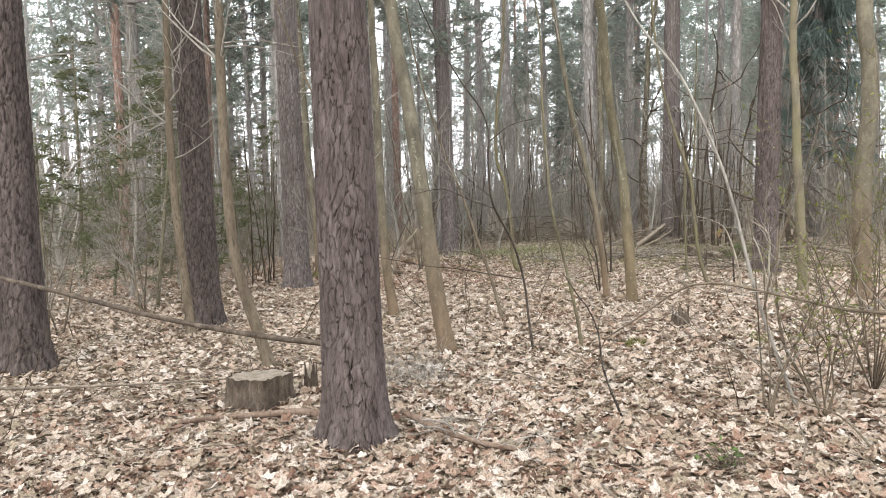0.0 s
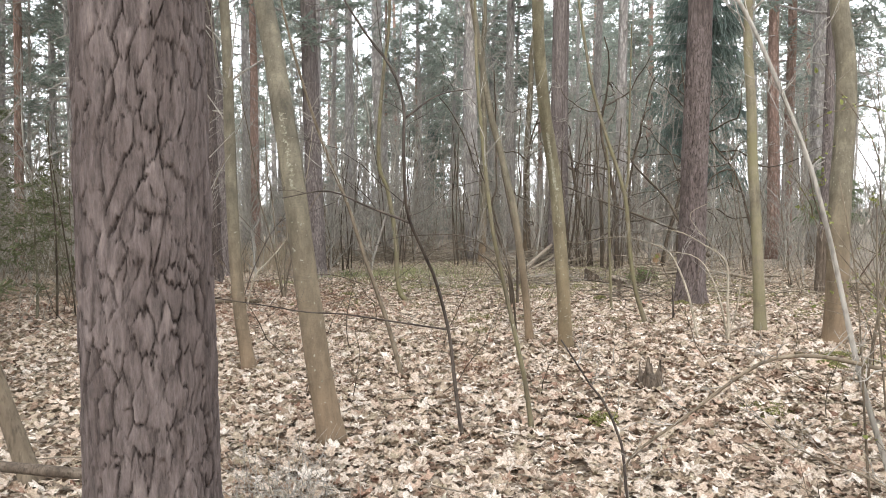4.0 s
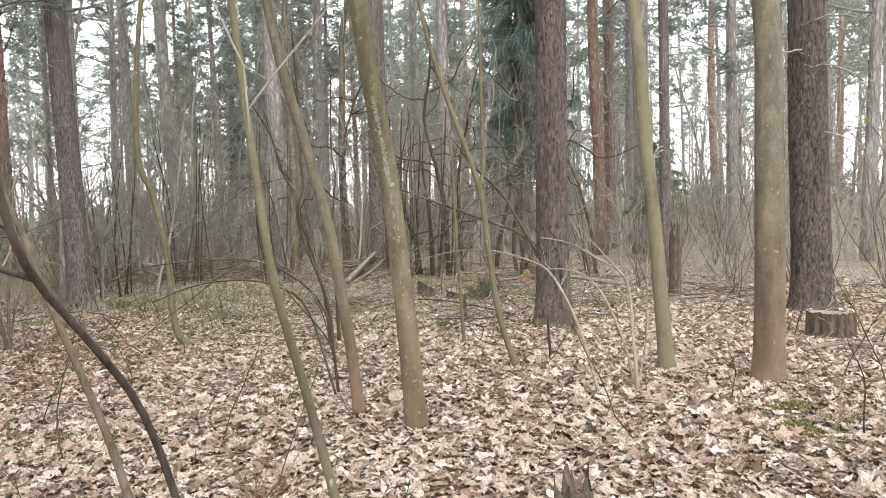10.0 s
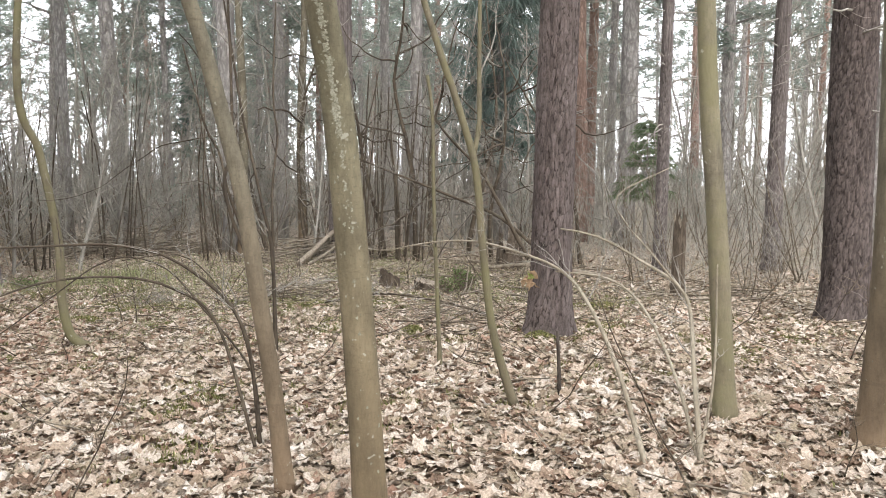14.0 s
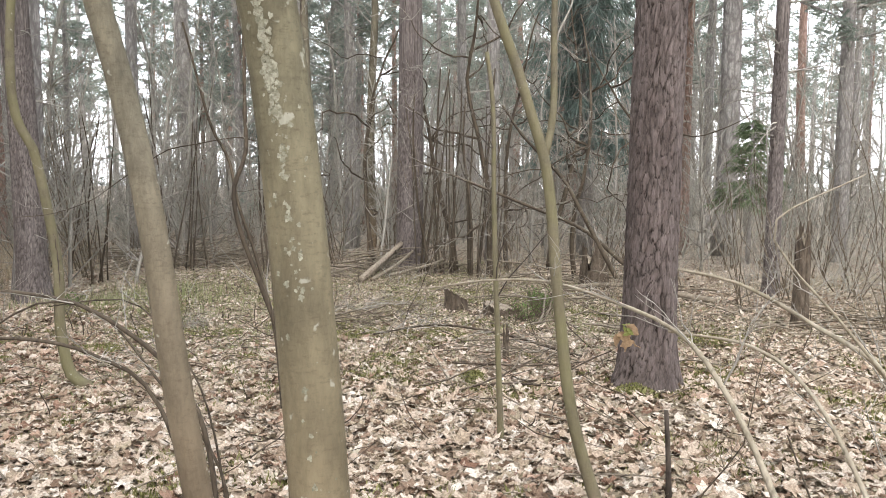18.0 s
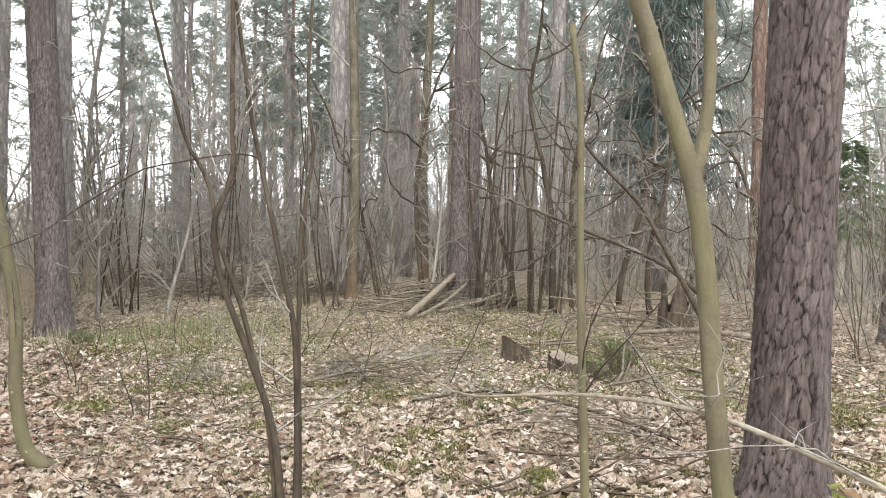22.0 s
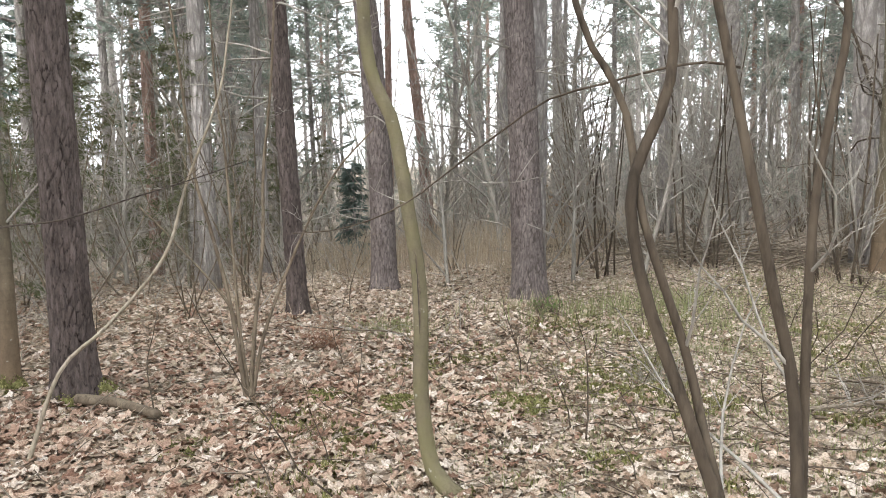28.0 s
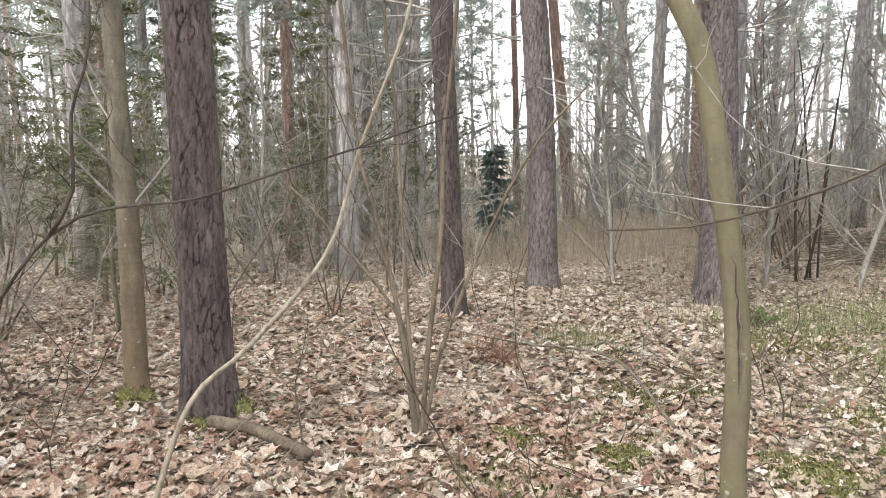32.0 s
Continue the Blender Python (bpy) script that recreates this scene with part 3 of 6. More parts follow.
def near_pine(x, y, dia, seed, lean=(0.0, 0.0), height=18.0, bend=(0.0, 0.0), around=140, label="", fine_to=3.6, dz=0.016, mat=None):
    """A pine near the path. lean: metres sideways per metre of height; bend: an extra sweep half way up."""
    z = gz(x, y)
    line = []
    for k in range(25):
        h = height * k / 24
        s = math.sin(min(1.0, h / 5) * math.pi)
        line.append((x + lean[0] * min(h, 6) + lean[0] * 0.3 * max(0, h - 6) + bend[0] * s, y + lean[1] * min(h, 6) + lean[1] * 0.3 * max(0, h - 6) + bend[1] * s, z + h))
    ob = thing("pine_tree", (x, y, z), label or "tall pine with thick flaky grey-brown bark standing in leaf litter", "pine tree", "pines of the wood")
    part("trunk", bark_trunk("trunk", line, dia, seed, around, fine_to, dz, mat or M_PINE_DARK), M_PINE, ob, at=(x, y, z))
    tx, ty = line[14][0] - x, line[14][1] - y
    for me, nm in zip(CROWNS[seed % 3], ("crown", "bough_tangle", "dead_wood")):
        if nm == "dead_wood" and around > 190:
            continue
        o = part(nm, me, None, ob)
        o.matrix_basis = pose(tx if nm != "dead_wood" else tx * 0.6, ty if nm != "dead_wood" else ty * 0.6, 0, 0, 0, seed * 77) @ Matrix.Scale(height / 18.5, 4)
    return ob


FAR_PINES = []


def far_pine(x, y, dia, seed, red=False, height=18.0, lean=(0.0, 0.0)):
    """A pine further off, one of a few kinds."""
    key = (seed % 3, red)
    found = [o for k, o in FAR_PINES if k == key]
    z = gz(x, y)
    s = height / 18.0 if found else 1.0
    m = Matrix.Translation((x, y, z - 0.05)) @ pose(0, 0, 0, math.degrees(-lean[1]), math.degrees(lean[0])) @ pose(0, 0, 0, 0, 0, seed * 53) @ Matrix.Scale(s, 4)
    label = "slender pine with reddish peeling bark among other trunks" if red else "tall bare-trunked pine further back in the wood"
    if found:
        ob = copy_thing(found[0], m)
    else:
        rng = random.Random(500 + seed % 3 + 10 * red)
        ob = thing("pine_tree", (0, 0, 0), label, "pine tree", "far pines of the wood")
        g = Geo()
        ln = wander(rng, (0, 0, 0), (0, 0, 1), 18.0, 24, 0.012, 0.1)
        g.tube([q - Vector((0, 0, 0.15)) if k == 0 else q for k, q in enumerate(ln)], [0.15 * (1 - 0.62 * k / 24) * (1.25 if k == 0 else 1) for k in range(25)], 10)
        part("trunk", g, M_RED_HAZED if red else M_PINE_HAZED, ob)
        for me, nm in zip(CROWNS[seed % 3], ("crown", "bough_tangle", "dead_wood")):
            part(nm, me, None, ob)
        FAR_PINES.append((key, ob))
        ob.matrix_basis = m
    for c in ob.children:
        if c.name.startswith("trunk"):
            c.scale = (dia / 0.3 / s, dia / 0.3 / s, 1)
    return tagged(ob, label)


def stem_tree(name, pts, r0, mat, label, category, seed, height=None, twig=None, twig_count=16, twig_len=(0.3, 0.9), sides=12, tip=0.35, lo=0.35, group="", limbs=(), rise=0.5, depth=1, lichen=None, split=None):
    """A young tree or a sapling along the given points; above them it grows on to its height. limbs: more lines of the same stem."""
    rng = random.Random(seed)
    foot = Vector(pts[0])
    foot.z = gz(foot.x, foot.y) - 0.02
    line = [foot] + [Vector(p) for p in pts[1:]]
    if height and line[-1].z < height:
        d = (line[-1] - line[-2]).normalized()
        n = max(3, int((height - line[-1].z) / 0.5))
        for k in range(n):
            d = (d * 0.85 + Vector((rng.gauss(0, 0.05), rng.gauss(0, 0.05), 0.2))).normalized()
            line.append(line[-1] + d * (height - line[-1].z) / max(1, n - k))
    full = spline(line, 0.07)
    n = len(full)
    ob = thing(name, full[0], label, category, group)
    g = Geo()
    knot = [1 + 0.025 * noise.noise((k * 0.31, seed, 0)) for k in range(n)]
    rr = [r0 * (1 - (1 - tip) * k / (n - 1)) * knot[k] * (1 + 0.35 * math.exp(-k * 0.07 / 0.09)) for k in range(n)]
    g.tube(full, rr, 22 if r0 > 0.05 else sides)
    part("trunk" if r0 > 0.03 else "stem", g, mat, ob, at=full[0])
    for spec in lichen or ():
        lichen_on(ob, full, lambda q: r0 * (1 - (1 - tip) * q), seed, *spec)
    if split:
        split_on(ob, full, lambda q: r0 * (1 - (1 - tip) * q), *split)
    t = Geo()
    twigs_on(t, rng, full, lambda q: r0 * (1 - 0.6 * q), twig_count, twig_len, lo, 1.0, rise, 0.3, depth)
    for lp, lr in limbs:
        l = spline(lp, 0.06)
        gl = Geo()
        gl.tube(l, [lr * (1 - 0.6 * k / (len(l) - 1)) for k in range(len(l))], 8)
        limb = part("limb", gl, mat, ob, at=full[0])
        tl = Geo()
        twigs_on(tl, rng, l, lambda q, lr=lr: lr * (1 - 0.6 * q), max(3, int(len(l) * 0.12)), (twig_len[0] * 0.6, twig_len[1] * 0.7), 0.2, 1.0, rise, 0.4, depth)
        part("twig_tangle", tl, twig or M_TWIG, limb, at=full[0])
    if t.n:
        part("twig_tangle", t, twig or M_TWIG, ob, at=full[0])
    return ob


def lying_branch(pts, r, mat, label, seed, category="branch", name="fallen_branch", twig_count=0, group="", tip=0.5, settle=True):
    rng = random.Random(seed)
    line = [Vector(p) for p in pts]
    if settle:
        for p in line:
            p.z = gz(p.x, p.y) + r * 1.0 + 0.014 + max(0.0, p.z)
    full = spline(line, 0.06)
    n = len(full)
    g = Geo()
    g.tube(full, [r * (1 - (1 - tip) * k / (n - 1)) * (1 + 0.12 * noise.noise((k * 0.4, seed, 1))) for k in range(n)], 9)
    ob = thing(name, full[0], label, category, group)
    wood = part("wood", g, mat, ob, at=full[0])
    if twig_count:
        t = Geo()
        twigs_on(t, rng, full, lambda q: r * 0.7, twig_count, (0.15, 0.6), 0.1, 1.0, 0.25, 0.5, 1)
        part("twig_tangle", t, M_TWIG, wood, at=full[0])
    return ob


def stump(x, y, r, h, seed, label, slope=0.1, mossy=False, jag=0.03, face=None):
    """A cut or broken stump with bark sides and a worn top."""
    z = gz(x, y)
    g = np.random.RandomState(seed)
    na, nz = 72, 12
    th = np.arange(na) * 2 * math.pi / na
    ph = g.rand(5) * 6.28
    side = Geo()
    rows = []
    ridge = 0.09 * (np.abs(np.sin(th * 9 + ph[3] + 0.6 * np.sin(th * 4))) - 0.6) + 0.06 * g.rand(na)
    spike = 1.6 * np.abs(np.sin(th * 2.5 + ph[4])) ** 1.5 - 0.75 if jag > 0.07 else 0.0
    rim_jag = jag * (spike + 0.6 * (g.rand(na) - 0.5))
    for k in range(nz):
        f = k / (nz - 1)
        rr = r * (1 + 0.28 * (1 - f) ** 3 + 0.06 * np.sin(th * 5 + ph[0]) + 0.05 * np.sin(th * 11 + ph[1] + f) + ridge + 0.05 * g.rand(na))
        top = h + slope * r * np.cos(th + ph[2]) + rim_jag
        rows.append(np.stack((rr * np.cos(th), rr * np.sin(th), -0.06 + f * (top + 0.06)), -1))
    v = np.concatenate(rows)
    i = np.arange(nz - 1)[:, None] * na
    j = np.arange(na)[None, :]
    k2 = (j + 1) % na
    side.bulk(v, np.stack(((i + j), (i + k2), (i + na + k2), (i + na + j)), -1).reshape(-1, 4))
    ob = thing("tree_stump", (x, y, z), label, "stump")
    part("bark", side, M_MOSS if mossy else M_STUMP, ob)
    rim = rows[-1]
    cap = Geo()
    ring = [rim * (0.97, 0.97, 1), rim * (0.6, 0.6, 1) + (0, 0, 0.008), rim * (0.25, 0.25, 1) - (0, 0, 0.01)]
    ring = [np.stack((q[:, 0], q[:, 1], h + slope * 0.6 * (q[:, 0] * math.cos(ph[2]) - q[:, 1] * math.sin(ph[2])) + (q[:, 2] - h) * (0.6 if n == 0 else 0.1) - 0.004), -1) for n, q in enumerate(ring)]
    cv = np.concatenate(ring)
    i = np.arange(2)[:, None] * na
    cap.bulk(cv, np.stack(((i + j), (i + k2), (i + na + k2), (i + na + j)), -1).reshape(-1, 4))
    cap.f.append(tuple(range(2 * na, 3 * na)))
    part("cut_face", cap, face or M_CUT, ob, "weathered cut wood")
    return ob


def spruce(x, y, height, spread, seed, mat, label, lo=0.4, step=0.28, per=6, thick=26, hang=0.0, wide=0.022):
    """A spruce: whorls of drooping boughs with hanging needle sprays."""
    rng = random.Random(seed)
    z = gz(x, y)
    ob = thing("spruce_tree", (x, y, z), label, "spruce tree")
    g = Geo()
    g.tube([(0, 0, -0.1), (0.01, 0, height * 0.5), (0, 0.01, height)], [height * 0.012 + 0.02, height * 0.007 + 0.01, 0.006], 8)
    part("trunk", g, M_PINE_HAZED, ob)
    green, wood = Geo(), Geo()
    h = lo
    while h < height - 0.1:
        f = (h - lo) / (height - lo)
        for b in range(per):
            az = rng.uniform(0, 6.28)
            ln = spread * (1 - f) ** 0.8 * rng.uniform(0.6, 1.1) + 0.08
            w = wander(rng, (0, 0, h + rng.uniform(-0.1, 0.1)), (math.cos(az), math.sin(az), 0.1 - 0.35 * (1 - f)), ln, 6, 0.07, 0.015)
            wood.tube(w, [0.012 * (1 - 0.75 * k / 6) for k in range(7)], 3)
            across = Vector((-math.sin(az), math.cos(az), 0))
            vs, fs = [], []
            for k in range(int(10 + thick * ln)):
                q = rng.uniform(0.15, 1.0)
                i = min(5, int(q * 6))
                o = w[i].lerp(w[i + 1], q * 6 - i)
                d = (across * rng.uniform(-1, 1) + (w[i + 1] - w[i]).normalized() * 0.6 + Vector((0, 0, -rng.uniform(0.1, 0.9)))).normalized()
                s = d.cross(Vector((rng.gauss(0, 1), rng.gauss(0, 1), 0.3))).normalized() * wide
                e = o + (d - Vector((0, 0, hang * rng.random()))) * rng.uniform(0.1, 0.26) * (0.6 + 0.4 * min(1.5, spread))
                vs += [o - s, o + s, e + s * 0.5, e - s * 0.5]
                fs.append((4 * k, 4 * k + 1, 4 * k + 2, 4 * k + 3))
            green.add([tuple(p) for p in vs], fs)
        h += step * (0.7 + 0.5 * (1 - f))
    part("crown", green, mat, ob, smooth=False)
    part("bough_tangle", wood, M_PINE_HAZED, ob)
    return ob


def walked(x, y):
    """Distance to the line walked."""
    best = 99.0
    for (ax, ay), (bx, by) in (((0, 0), (0, 2.9)), ((0, 2.9), (1.0, 5.5)), ((1.0, 5.5), (2.4, 8.5)), ((2.4, 8.5), (2.45, 9.6)), ((2.45, 9.6), (1.5, 10.4))):
        dx, dy = bx - ax, by - ay
        t = min(1, max(0, ((x - ax) * dx + (y - ay) * dy) / (dx * dx + dy * dy)))
        best = min(best, math.hypot(ax + t * dx - x, ay + t * dy - y))
    return best


def lichen_on(tree, line, r_at, seed, count, z_lo, z_hi, face, spread, size):
    """Flat crusts of pale lichen on a trunk. face: the compass direction that they look to, in degrees."""
    rng = random.Random(seed)
    g = Geo()
    zs = [p.z for p in line]
    o = Vector(line[0])
    for _ in range(count):
        z = z_hi - (z_hi - z_lo) * rng.random() ** 1.4
        i = min(len(zs) - 2, max(0, int(np.searchsorted(zs, z)) - 1))
        f = (z - zs[i]) / max(1e-6, zs[i + 1] - zs[i])
        c = line[i].lerp(line[i + 1], min(1, max(0, f)))
        r = r_at(i / (len(zs) - 1)) * 1.012 + 0.0006
        az, s = radians(face) + rng.gauss(0, spread), size * rng.uniform(0.3, 1.2) ** 1.5
        n = 20
        lob, lp, lq = rng.choice((2, 3, 4)), rng.uniform(0, 6.28), rng.uniform(0, 6.28)
        vs = [(c.x + r * math.cos(az), c.y + r * math.sin(az), z)]
        for k in range(n):
            a = k * 6.283 / n
            q = s * (0.9 + 0.2 * math.sin(lob * a + lp) + 0.13 * math.sin(5 * a + lq) + rng.uniform(-0.05, 0.05))
            b = az + q * math.cos(a) / r
            vs.append((c.x + r * math.cos(b), c.y + r * math.sin(b), z + q * 1.2 * math.sin(a)))
        g.add(np.array(vs) - np.array(o), [(0, k + 1, (k + 1) % n + 1) for k in range(n)])
    tagged(part("lichen", g, M_LICHEN, tree, "pale grey crusts of lichen", smooth=False), kind="stuff")


def split_on(tree, line, r_at, z_lo, z_hi, face, half):
    """A long open split in the bark: a dark slit beside a swollen lip."""
    zs = [p.z for p in line]
    o = np.array(line[0])
    for name, mat, wide, proud, side in (("split", M_DARK, half, 0.0025, 0), ("bark_lip", M_STEM, half * 0.8, 0.004, 1)):
        g = Geo()
        vs = []
        n = 16
        for k in range(n + 1):
            z = z_lo + (z_hi - z_lo) * k / n
            i = min(len(zs) - 2, max(0, int(np.searchsorted(zs, z)) - 1))
            c = line[i]
            r = r_at(i / (len(zs) - 1)) * 1.02
            w = math.sin(math.pi * (0.04 + 0.92 * k / n)) ** 0.8 * (1 + 0.5 * math.sin(k * 2.1) * math.sin(k * 5.3))
            for s in (-1, 0, 1):
                b = radians(face) + (side * half * 1.3 * w + s * wide * w) / r + 0.02 * math.sin(k * 0.7)
                q = r + (proud if s == 0 else 0.0005)
                vs.append((c.x + q * math.cos(b), c.y + q * math.sin(b), z))
        g.add(np.array(vs) - o, [(3 * k + s, 3 * k + s + 1, 3 * k + s + 4, 3 * k + s + 3) for k in range(n) for s in (0, 1)])
        part(name, g, mat, tree)


# ---- ground ----
def ground_sheet():
    xs = np.concatenate((-np.geomspace(1500, 9, 26), np.arange(-8.8, 14.9, 0.22), np.geomspace(15.2, 1500, 26)))
    ys = np.concatenate((-np.geomspace(1500, 3, 22), np.arange(-2.6, 27, 0.22), np.geomspace(27.5, 1500, 26)))
    v = [(x, y, gz(x, y)) for y in ys for x in xs]
    w = len(xs)
    i = np.arange(len(ys) - 1)[:, None] * w
    j = np.arange(w - 1)[None, :]
    q = np.stack((i + j, i + j + 1, i + j + w + 1, i + j + w), -1).reshape(-1, 4)
    g = Geo()
    g.bulk(np.array(v), q)
    ob = part("ground", g, M_FLOOR)
    tagged(ob, "forest floor of dark humus under a carpet of dry leaves", "ground", kind="structure")


ground_sheet()

# ---- pines near the path ----
near_pine(-0.555, 4.43, 0.358, 3, (-0.018, 0.0), around=380, dz=0.009, fine_to=2.5, mat=M_PINE, label="thick pine with deeply cracked flaky bark and a grey scar")
near_pine(-3.72, 6.45, 0.36, 4, (-0.01, 0.0))
near_pine(-2.76, 8.42, 0.36, 5, (-0.018, 0.0), label="dark pine with cracked bark behind a leaning young tree")
near_pine(-2.33, 11.7, 0.38, 6, (-0.012, 0.0), mat=M_PINE_MID_HAZE)
near_pine(4.83, 11.02, 0.335, 7, (0.012, 0.0), around=240, dz=0.011, mat=M_PINE, label="straight pine with plated bark and a mossy foot")
near_pine(0.2, 18.9, 0.4, 8, (-0.03, 0.0), mat=M_PINE_MID_HAZE, label="straight pine at the edge of a green patch of grass")
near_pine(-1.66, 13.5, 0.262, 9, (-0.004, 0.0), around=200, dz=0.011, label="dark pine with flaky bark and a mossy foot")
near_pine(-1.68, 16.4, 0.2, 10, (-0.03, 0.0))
near_pine(-1.75, 18.7, 0.33, 11, (-0.06, 0.0), mat=M_PINE_MID_HAZE, bend=(0.1, 0.0), label="leaning pine with a swept foot beside tall dry grass")
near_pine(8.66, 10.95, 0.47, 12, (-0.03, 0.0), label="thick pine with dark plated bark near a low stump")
near_pine(6.05, 19.5, 0.47, 13, (0.0, 0.0), mat=M_PINE_MID_HAZE, label="thick pine hemmed in by a clump of thin stems")

near_pine(10.0, 15.1, 0.2, 14, (0.0, 0.0), around=70, dz=0.025, mat=M_PINE_MID_HAZE)
near_pine(12.1, 14.6, 0.28, 15, (0.0, 0.0), around=80, dz=0.025, mat=M_PINE_MID_HAZE)

# ---- pines further back, one by one ----
for fx, fy, fd, fr in ((4.37, 21.35, 0.36, 0), (6.3, 24.7, 0.33, 0), (8.25, 20.7, 0.31, 0), (13.0, 21.0, 0.36, 1), (13.9, 20.4, 0.5, 0), (14.7, 22.8, 0.34, 1),
                       (2.9, 29.5, 0.5, 0), (1.4, 26.0, 0.32, 0), (-2.75, 28.0, 0.33, 0), (-2.3, 33.0, 0.42, 0)):
    far_pine(fx, fy, fd, int(fx * 10 + 200), bool(fr), 19.0)
for fx, fy, fd, fr in ((-3.8, 17.7, 0.25, 0), (-6.0, 19.2, 0.2, 1), (-5.1, 29.0, 0.34, 1), (-4.9, 20.6, 0.2, 0), (-6.4, 14.9, 0.2, 1), (0.02, 19.6, 0.42, 0), (5.1, 24.5, 0.5, 0),
                       (-5.4, 27.0, 0.2, 1), (-5.9, 27.4, 0.18, 1), (16.5, 24.0, 0.3, 0), (-8.2, 24.0, 0.4, 0), (-6.7, 16.3, 0.3, 0)):
    far_pine(fx, fy, fd, int(fx * 10 + 300), bool(fr), 18.0, (-0.07, 0.0) if fy == 29.0 else (0.0, 0.0))

# ---- the wood all around ----
rng = random.Random(11)
spots = []
for ring in range(3000):
    a, d = rng.uniform(-2.0, 2.0), rng.uniform(0, 1) ** 0.6 * 48 + 13
    x, y = 1.5 - math.sin(a) * d, 7 + math.cos(a) * d
    if walked(x, y) < 14 or any((x - q[0]) ** 2 + (y - q[1]) ** 2 < (2.2 + 0.02 * d) ** 2 for q in spots):
        continue
    if d < 26 and rng.random() < 0.45:
        continue
    side = math.degrees(math.atan2(-(x - 2.4), y - 8.5))
    if (-2 < side < 32 and d > 22 and rng.random() < 0.45) or (18 < side < 28 and rng.random() < 0.8):
        continue
    spots.append((x, y))
    far_pine(x, y, rng.uniform(0.2, 0.42), rng.randint(0, 900), rng.random() < 0.22, rng.uniform(15.5, 21), (rng.gauss(0, 0.015), rng.gauss(0, 0.015)))
    if len(spots) > 190:
        break
# unseen pines behind the path, added only to shade the scene
for k in range(26):
    a = rng.uniform(2.0, 4.28)
    d = rng.uniform(6, 28)
    x, y = 1.0 - math.sin(a) * d, 2 + math.cos(a) * d
    if walked(x, y) > 4.5:
        far_pine(x, y, rng.uniform(0.25, 0.42), rng.randint(0, 900), False, rng.uniform(16, 20))


for k in range(30):
    x, y = (rng.uniform(-17, -3.5), rng.uniform(17, 42)) if k % 3 else (rng.uniform(1, 13), rng.uniform(27, 44))
    side = math.degrees(math.atan2(-(x - 2.4), y - 8.5))
    if walked(x, y) < 9 or 19 < side < 26 or any((x - q[0]) ** 2 + (y - q[1]) ** 2 < 2.5 for q in spots):
        continue
    spots.append((x, y))
    far_pine(x, y, rng.uniform(0.14, 0.24), rng.randint(0, 300) * 3 + 2, rng.random() < 0.2, rng.uniform(10, 14))


for k in range(24):
    x, y = rng.uniform(-4, 15), rng.uniform(26, 46)
    side = math.degrees(math.atan2(-(x - 2.4), y - 8.5))
    if 17 < side < 27 or any((x - q[0]) ** 2 + (y - q[1]) ** 2 < 1.7 for q in spots):
        continue
    spots.append((x, y))
    far_pine(x, y, rng.uniform(0.13, 0.26), rng.randint(0, 300) * 3 + 2, rng.random() < 0.2, rng.uniform(9, 14))


def distant_woods():
    """Woods beyond the trees that can be told apart: trunks and crowns in one piece."""
    rng = random.Random(21)
    wood, green = Geo(), Geo()
    for _ in range(430):
        a, d = rng.uniform(-2.2, 2.2), rng.uniform(58, 125)
        side = math.degrees(a)
        if (-2 < side < 32 and rng.random() < 0.5) or (19 < side < 27 and rng.random() < 0.85):
            continue
        x, y = 1.5 - math.sin(a) * d, 7 + math.cos(a) * d
        z, h = gz(x, y), rng.uniform(14, 22)
        wood.tube([(x, y, z - 0.2), (x + rng.gauss(0, 0.2), y, z + h * 0.5), (x + rng.gauss(0, 0.3), y, z + h)], [rng.uniform(0.12, 0.22), 0.12, 0.03], 5)
        lo = rng.uniform(6, 10)
        for _ in range(60):
            f = rng.random()
            c = (x + rng.gauss(0, 1.1 * (1.1 - f)), y + rng.gauss(0, 1.1 * (1.1 - f)), z + lo + (h - lo) * f)
            needle_tuft(green, rng, c, rng.uniform(0.5, 1.0), 9)
    tagged(part("distant_trunks", wood, M_PINE_HAZED), "trunks of the distant pine wood", "distant woods", kind="stuff")
    tagged(part("distant_crowns", green, M_NEEDLE_HAZED, smooth=False), "needle crowns of the distant pine wood", "distant woods", kind="stuff")


distant_woods()


# ---- slim broadleaved trees of the middle distance ----
def slim_tree(seed, height):
    rng = random.Random(seed)
    ob = thing("young_tree", (0, 0, 0), "slim bare young tree in the undergrowth", "young tree", "slim trees of the undergrowth")
    g, t = Geo(), Geo()
    ln = wander(rng, (0, 0, -0.1), (rng.gauss(0, 0.06), rng.gauss(0, 0.06), 1), height, 18, 0.045, 0.06)
    r0 = 0.006 * height + 0.008
    g.tube(ln, [r0 * (1 - 0.8 * k / 18) for k in range(19)], 6)
    part("stem", g, M_TWIG, ob)
    twigs_on(t, rng, ln, lambda q: r0 * (1 - 0.7 * q), int(height * 9), (0.5, 2.2), 0.08, 1.0, 0.4, 0.55, 1, 3, 0.2, 0.017)
    part("twig_tangle", t, M_TWIG, ob)
    return ob


